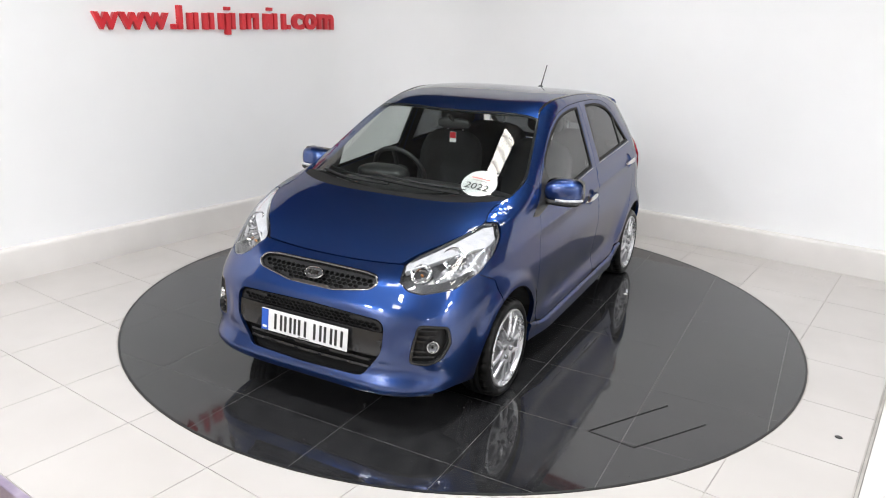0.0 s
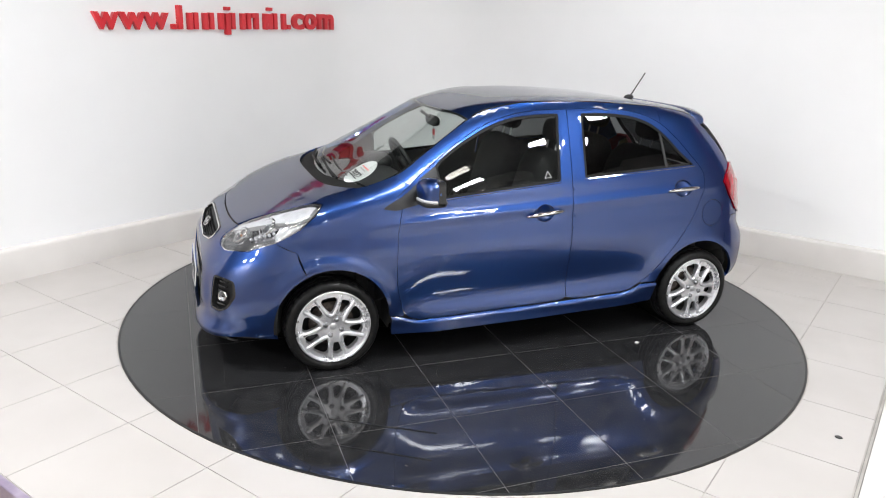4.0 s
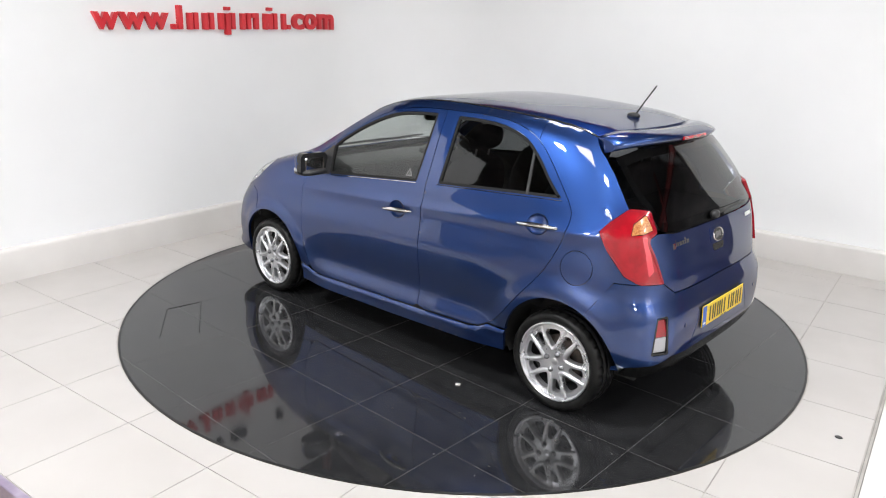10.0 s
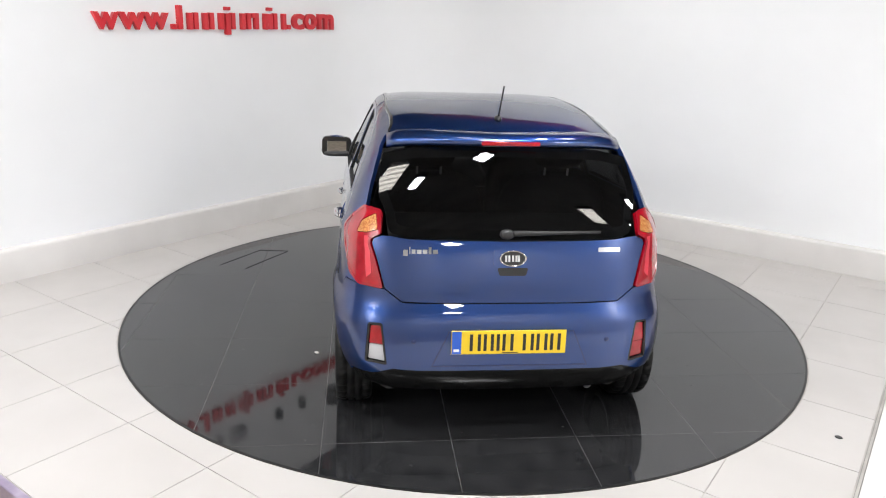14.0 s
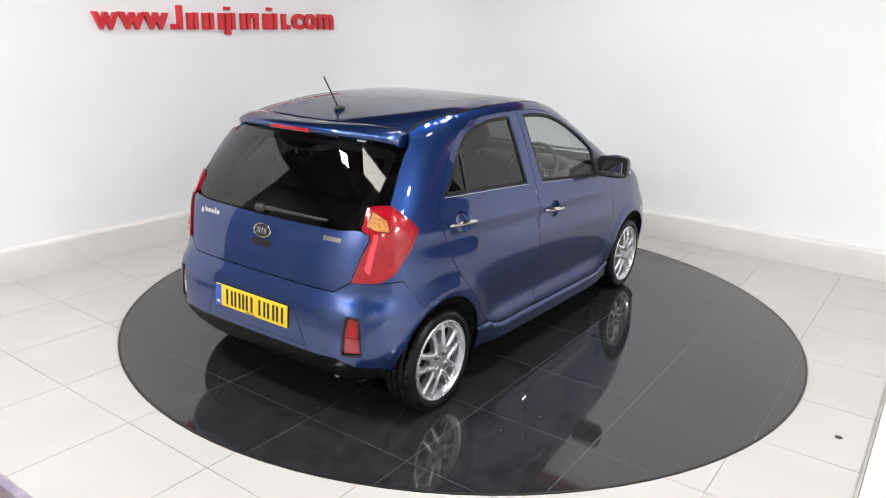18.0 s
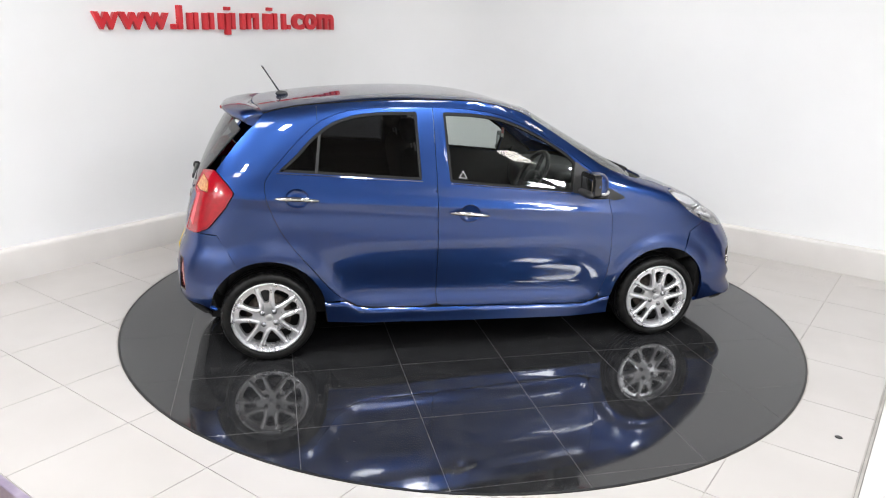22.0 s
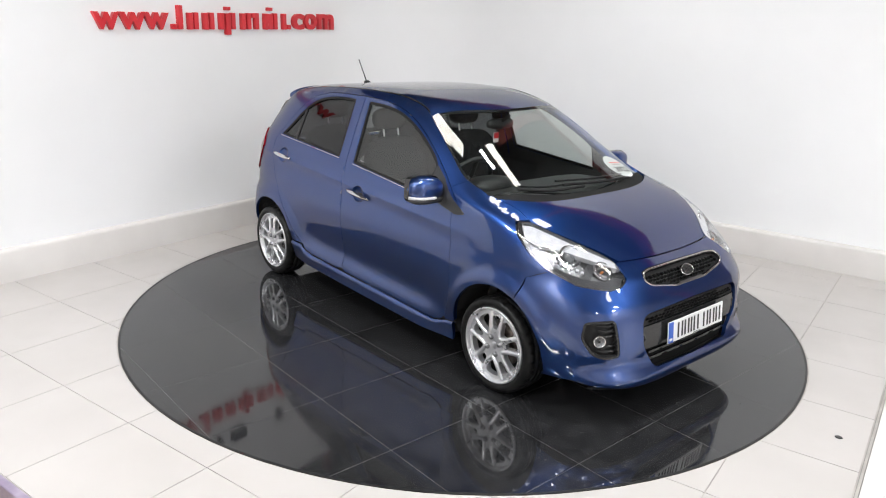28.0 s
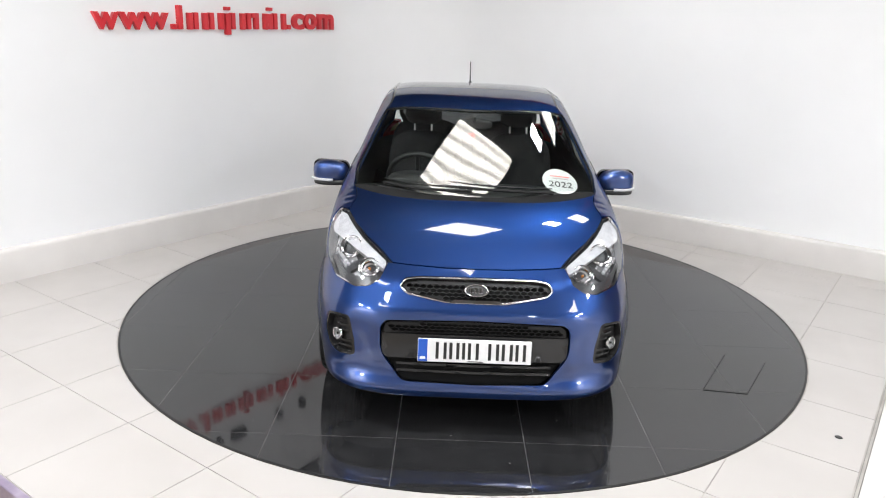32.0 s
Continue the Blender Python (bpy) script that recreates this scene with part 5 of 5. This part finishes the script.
spoiler = body("roof_spoiler", bm, PAINT, "blue roof spoiler")
bm = bmesh.new()
box(bm, (-1.436, -0.135, 1.346), (-1.414, 0.135, 1.366), 0.006)
part("brake_lamp", bm, RED_LENS, spoiler, "red high brake lamp")

# aerial
aerial = body("aerial", None, None, "black roof aerial")
az = float(top(np.array([(-1.08, 0.0)]))[0][2])
bm = bmesh.new()
blob(bm, (-1.075, 0, az + 0.008), (0.038, 0.018, 0.018), 2.0)
part("base", bm, PLASTIC, aerial)
part("mast", tube(bmesh.new(), [(-1.085, 0, az + 0.015), (-1.135, 0, az + 0.092), (-1.188, 0, az + 0.172)], [0.005, 0.004, 0.004], 8), PLASTIC, aerial)

# door mirrors
for m in BOTH:
    sg = -1 if m else 1
    mir = body("door_mirror", None, None, "blue door mirror with a light strip")
    bm = bmesh.new()
    blob(bm, (0.668, sg * 0.845, 1.012), (0.074, 0.106, 0.069), 2.9, 28, 16)
    for v in bm.verts:
        if v.co.x < 0.655:
            v.co.x = 0.655
        v.co.x -= 0.10 * max(0.0, abs(v.co.y) - 0.80)
        v.co.z -= 0.10 * max(0, 0.85 - abs(v.co.y)) * (1 if v.co.z > 1.012 else 0)
    part("shell", bm, PAINT, mir)
    bm = bmesh.new()
    blob(bm, (0.667, sg * 0.843, 0.955), (0.075, 0.102, 0.022), 3.0, 28, 10)
    part("lower_shell", bm, PLASTIC, mir, "black lower shell")
    bm = bmesh.new()
    tube(bm, [(0.664 + 0.078 * math.cos(a), sg * (0.845 + 0.106 * math.sin(a)), 0.971) for a in np.linspace(-0.2, 1.5, 9)], 0.0085, 8)
    part("repeater", bm, LAMP_WHITE, mir, "clear side repeater strip", smooth=True)
    bm = bmesh.new()
    ring = [(y, z) for y, z in rounded([(-0.107, -0.074), (0.107, -0.068), (0.104, 0.071), (-0.104, 0.064)], 0.04)]
    lo, hi = ([bm.verts.new((x, sg * (0.845 + y), 1.008 + z)) for y, z in ring] for x in (0.664, 0.6245))
    bm.faces.new(hi)
    for k in range(len(ring)):
        bm.faces.new((lo[k], lo[k - 1], hi[k - 1], hi[k]))
    bmesh.ops.recalc_face_normals(bm, faces=bm.faces)
    part("back_frame", bm, GLOSS_BLACK, mir, "black mirror frame")
    part("glass", boxed((0.621, min(sg * 0.775, sg * 0.915), 0.967), (0.6255, max(sg * 0.775, sg * 0.915), 1.046), 0.003, 1), MIRROR, mir, "mirror glass")
    part("arm", tube(bmesh.new(), [(0.70, sg * 0.715, 0.955), (0.685, sg * 0.76, 0.952), (0.67, sg * 0.80, 0.955)], [0.032, 0.026, 0.022], 12), PLASTIC, mir, "black mirror arm")

# wipers on the screen
for pts in ([(1.09, 0.42), (1.085, 0.15), (1.06, -0.16)], [(1.10, -0.02), (1.09, -0.30), (1.035, -0.50)]):
    q = top(np.array(smooth_line(pts, 5)))
    wp = body("wiper", tube(bmesh.new(), [(a, b, c + 0.010) for a, b, c in q], 0.008, 6), SEAL, "black wiper")
    part("blade", tube(bmesh.new(), [(a - 0.03, b, c + 0.008) for a, b, c in top(np.array([(a - 0.03, b) for a, b, _ in q]))], 0.006, 6), MESH_BLACK, wp)

# wheels
def disc(q):
    q = np.asarray(q, float)
    r = np.hypot(q[:, 0], q[:, 1])
    return np.stack([q[:, 0], -0.018 + 0.010 * np.cos(r / 0.19 * 2.2) - 0.012 * np.exp(-(r / 0.06) ** 2), q[:, 1]], -1)


def polar(r, a):
    return (r * math.cos(math.radians(a)), r * math.sin(math.radians(a)))


holes, ribs = [], []
for k in range(5):
    c = 90 + 72 * k + 36
    arm = [(0.078, 0), (0.085, 6), (0.105, 12.5), (0.13, 16), (0.154, 17), (0.171, 13)]
    big = [polar(r, c + a) for r, a in arm] + [polar(0.171, c)] + [polar(r, c - a) for r, a in arm[:0:-1]]
    holes.append(rounded(big, 0.014))
    rib = [(0.188, 23.5), (0.172, 22), (0.145, 21.3), (0.118, 19.5), (0.092, 16), (0.074, 10)]
    ribs.append([polar(r, c + a) for r, a in rib] + [polar(0.067, c)] + [polar(r, c - a) for r, a in rib[::-1]])
    c = 90 + 72 * k
    small = [polar(0.092, c - 8.0), polar(0.092, c + 8.0), polar(0.125, c + 9.5), polar(0.160, c + 9.8), polar(0.169, c), polar(0.160, c - 9.8), polar(0.125, c - 9.5)]
    holes.append(rounded(small, 0.009))
FACE = finish(panel(disc, oval(0, 0, 0.196, 0.196, 96), holes, res=0.012, gap=0, flange=0.032, toward=(0, 1, 0)), "spokes", ALLOY)
bm = bmesh.new()
lathe(bm, [(0.19, -0.165), (0.21, -0.172), (0.238, -0.178), (0.253, -0.170), (0.260, -0.155), (0.262, -0.135), (0.255, -0.133), (0.255, -0.126), (0.263, -0.124), (0.263, -0.098), (0.255, -0.096), (0.255, -0.089), (0.263, -0.087), (0.263, -0.062), (0.255, -0.060), (0.255, -0.053), (0.262, -0.051), (0.261, -0.031), (0.254, -0.013), (0.246, -0.006), (0.237, -0.002), (0.227, -0.001), (0.219, -0.004), (0.212, -0.008), (0.206, -0.014), (0.195, -0.03)], 160)
for v in bm.verts:
    r, k = math.hypot(v.co.x, v.co.z), round(math.atan2(v.co.z, v.co.x) / (2 * math.pi) * 160)
    if r > 0.2535 and k % 5 == 0 and (v.co.y > -0.055 or v.co.y < -0.13):
        v.co.x, v.co.z = v.co.x * 0.252 / r, v.co.z * 0.252 / r
TYRE = finish(bm, "tyre", RUBBER, True)
RIBS = []
for r in ribs:
    q = disc(np.array(smooth_line(r, 3)))
    RIBS.append(finish(tube(bmesh.new(), [(a, b - 0.0035, c) for a, b, c in q], [0.009] + [0.0128] * (len(q) - 2) + [0.009], 14), "spoke_rib", ALLOY, True))
bm = bmesh.new()
lathe(bm, [(0.207, -0.016), (0.208, -0.007), (0.204, -0.003), (0.198, -0.003), (0.195, -0.010), (0.190, -0.03), (0.184, -0.06)], 72)
RIM = finish(bm, "rim", ALLOY, True)
bm = bmesh.new()
lathe(bm, [(0.181, -0.05), (0.178, -0.15), (0.001, -0.15)], 48)
BARREL = finish(bm, "barrel", LINER, True)
bm = bmesh.new()
lathe(bm, [(0.06, -0.075), (0.125, -0.075), (0.125, -0.09), (0.06, -0.09)], 40)
DISC = finish(bm, "brake_disc", BRAKE, True)
bm = bmesh.new()
lathe(bm, [(0.021, -0.03), (0.020, -0.0185), (0.018, -0.0172), (0.0005, -0.0172)], 32)
CAP = finish(bm, "centre_cap", ALLOY, True)
bm = bmesh.new()
lathe(bm, [(0.0145, -0.02), (0.0145, 0.004), (0.009, 0.011), (0.0005, 0.012)], 10)
NUT = finish(bm, "wheel_nut", STEEL, True)
bm = box(bmesh.new(), (-0.04, -0.10, -0.03), (0.04, -0.06, 0.03), 0.01)
CALIPER = finish(bm, "caliper", PLASTIC)
for hx, spins in ((1.1925, (44.0, 2.0)), (-1.1925, (45.0, 65.0))):
    for s, spin in zip((1, -1), spins):
        w = body("wheel", None, None, "silver ten-spoke alloy wheel with a black tyre")
        w.matrix_local = pose(OX + hx, OY + s * 0.796, 0.262, 0, 0, 0 if s > 0 else 180) @ pose(0, 0, 0, 0, spin * s, 0)
        part("tyre", TYRE, None, w, "black tyre")
        part("rim", RIM, None, w, "silver rim edge")
        part("spokes", FACE, None, w, "silver alloy spokes")
        part("barrel", BARREL, None, w)
        for r in RIBS:
            part("spoke_rib", r, None, w)
        part("brake_disc", DISC, None, w, "grey brake disc")
        part("centre_cap", CAP, None, w)
        c = part("caliper", CALIPER, None, w)
        c.matrix_local = pose(0.11, 0, 0.03)
        for k in range(4):
            n = part("wheel_nut", NUT, None, w)
            x, z = polar(0.047, 65 + 90 * k)
            n.matrix_local = pose(x, -0.012, z)

# dark liner added behind the panels as shade for the gaps: floor pan and sides, with room for the wheels
bm = bmesh.new()
rows = []
for z in (0.19, 0.3, 0.42, 0.52, 0.6, 0.7, 0.8, 0.9, 0.94):
    f = ends(np.array([(b, z) for b in np.linspace(0, math.pi / 2, 40)]))
    r = rear_ends(np.array([(b, z) for b in np.linspace(math.pi / 2, 0, 40)]))
    l = np.concatenate([f, np.array([(x, float(half_width(x, z)), z) for x in np.linspace(0.6, -0.6, 9)[1:-1]]), r])
    for hx, hz in HUBS:
        near = (np.hypot(l[:, 0] - hx, z - hz) < 0.335) & (np.abs(l[:, 0] - hx) < 0.335)
        l[near, 1] = np.minimum(l[near, 1], 0.575)
    l = np.concatenate([l, (l * [1, -1, 1])[::-1][1:-1]])
    c = np.array([0, 0, z])
    l = c + (l - c) * np.array([0.965, 0.955, 1])
    rows.append([bm.verts.new(q) for q in l])
for s, t in zip(rows, rows[1:]):
    for k in range(len(s)):
        bm.faces.new((s[k], s[(k + 1) % len(s)], t[(k + 1) % len(s)], t[k]))
bm.faces.new(rows[0])
body("inner_shell", bm, LINER)
body("bulkhead", boxed((1.0, -0.6, 0.4), (1.02, 0.6, 0.93)), LINER)
for hx, hz in HUBS:
    for s in (1, -1):
        bm = bmesh.new()
        prof = [(hx + 0.335 * math.cos(a), hz + 0.01 + 0.335 * math.sin(a)) for a in np.linspace(math.radians(-15), math.radians(195), 25)]
        a = [bm.verts.new((x, s * 0.55, z)) for x, z in prof]
        b = [bm.verts.new((x, s * (float(half_width(x, z)) - 0.026), z)) for x, z in prof]
        for k in range(24):
            bm.faces.new((a[k], a[k + 1], b[k + 1], b[k]))
        bm.faces.new(a)
        body("wheel_arch_liner", bm, LINER)

# cabin
body("dashboard", blob(bmesh.new(), (0.80, 0, 0.84), (0.24, 0.64, 0.13), 4.0, 32, 14), PLASTIC, "black dashboard")
body("instrument_hood", blob(bmesh.new(), (0.66, -0.34, 0.97), (0.10, 0.17, 0.055), 2.6), PLASTIC, "black instrument hood")
sw = body("steering_wheel", None, None, "black steering wheel")
sw.matrix_local = Matrix.Translation((OX + 0.46, OY - 0.34, 0.95)) @ pose(0, 0, 0, 0, -62, 0)
bm = bmesh.new()
tube(bm, [(0.18 * math.cos(a), 0.18 * math.sin(a), 0) for a in np.linspace(0, 2 * math.pi, 33)], 0.015, 10, False)
part("rim", bm, PLASTIC, sw, smooth=True)
bm = bmesh.new()
blob(bm, (0, 0, -0.01), (0.06, 0.075, 0.03), 2.5)
part("boss", bm, PLASTIC, sw)
for a in (0, 180, 270):
    x, y = polar(0.17, a)
    part("spoke", tube(bmesh.new(), [(x * 0.3, y * 0.3, -0.01), (x, y, 0)], 0.014, 8), PLASTIC, sw)


def seat(y, x, w):
    s = body("seat", None, None, "black cloth seat with a headrest")
    s.matrix_local = pose(OX + x, OY + y, 0)
    part("cushion", blob(bmesh.new(), (0.15, 0, 0.52), (0.27, w, 0.11), 3.6, 24, 12), FABRIC, s)
    part("backrest", blob(bmesh.new(), (-0.13, 0, 0.84), (0.10, w, 0.31), 3.4, 24, 14, Euler((0, radians(-14), 0)).to_matrix()), FABRIC, s)
    part("headrest", blob(bmesh.new(), (-0.243, 0, 1.250), (0.055, 0.13, 0.072), 2.8, 20, 12, Euler((0, radians(-10), 0)).to_matrix()), FABRIC, s)
    for k in (-0.06, 0.06):
        part("headrest_post", tube(bmesh.new(), [(-0.205, k, 1.09), (-0.228, k, 1.195)], 0.006, 8), ALLOY, s, "chrome headrest post")


seat(0.34, -0.09, 0.24)
seat(-0.34, -0.09, 0.24)
seat(0.33, -0.80, 0.29)
seat(-0.33, -0.80, 0.29)
body("parcel_shelf", boxed((-1.48, -0.55, 0.93), (-1.05, 0.55, 0.945), 0.005), FABRIC, "black parcel shelf")
im = body("inside_mirror", None, None, "black inside mirror")
part("housing", blob(bmesh.new(), (0.38, 0, 1.28), (0.022, 0.115, 0.033), 3.0), PLASTIC, im)
part("stem", tube(bmesh.new(), [(0.40, 0, 1.30), (0.46, 0, 1.34)], 0.010, 8), PLASTIC, im)
tag = body("hang_tag", boxed((0.362, -0.035, 1.16), (0.364, 0.01, 1.225), 0.0), PLATE_W, "small red and white tag hung on the mirror")
part("red_panel", boxed((0.3605, -0.033, 1.185), (0.3655, 0.008, 1.223)), RED, tag)
part("cord", tube(bmesh.new(), [(0.363, -0.012, 1.225), (0.375, -0.01, 1.27)], 0.0015, 5), PLASTIC, tag)
# round sticker inside the screen
ST = oval(0.968, 0.47, 0.094, 0.098, 40)
st = body("sticker", panel(glazing, ST, lift=-0.006, gap=0, flange=0.001, res=0.04), PLATE_W, "round white sticker inside the windscreen")
nrm = spot(glazing, (0.968, 0.47), -0.001)
fwd = Vector(nrm.col[2][:3])
rt = Vector((0, 1, 0))
rt = (rt - fwd * rt.dot(fwd)).normalized()
upv = fwd.cross(rt)
mt = Matrix((rt, upv, fwd)).transposed().to_4x4()
txt = bpy.data.curves.new("numerals", "FONT")
txt.body, txt.size, txt.align_x, txt.align_y, txt.extrude = "2022", 0.068, "CENTER", "CENTER", 0.0004
txt.materials.append(INK)
o = new("numerals", txt)
o.parent = st
o.matrix_local = Matrix.Translation(nrm.translation) @ mt @ pose(0, -0.035, -0.0015)
for k, w in ((0.035, 0.11), (0.016, 0.085)):
    b = part("print_bar", boxed((-w / 2, k - 0.004, -0.0016), (w / 2, k + 0.004, -0.0010)), RED_PRINT if k > 0.03 else INK_GREY, st)
    b.matrix_local = Matrix.Translation(nrm.translation) @ mt
body("exhaust_tip", lathe(bmesh.new(), [(0.018, -1.46), (0.020, -1.555), (0.018, -1.555), (0.016, -1.45)], 20, "x", (0, -0.42, 0.215)), STEEL, "steel exhaust tip", smooth=True)


def motions():
    """The turntable goes round evenly and carries the car."""
    rows = [(t * 0.5, pose(0, 0, 0, 0, 0, -116.25 - 10.385 * t * 0.5)) for t in range(65)]
    walk(turntable, rows)
    walk(car, rows)
    walk(scrap, [(t, m @ pose(-0.81, 0.957, 0, 0, 0, 30)) for t, m in rows])


motions()
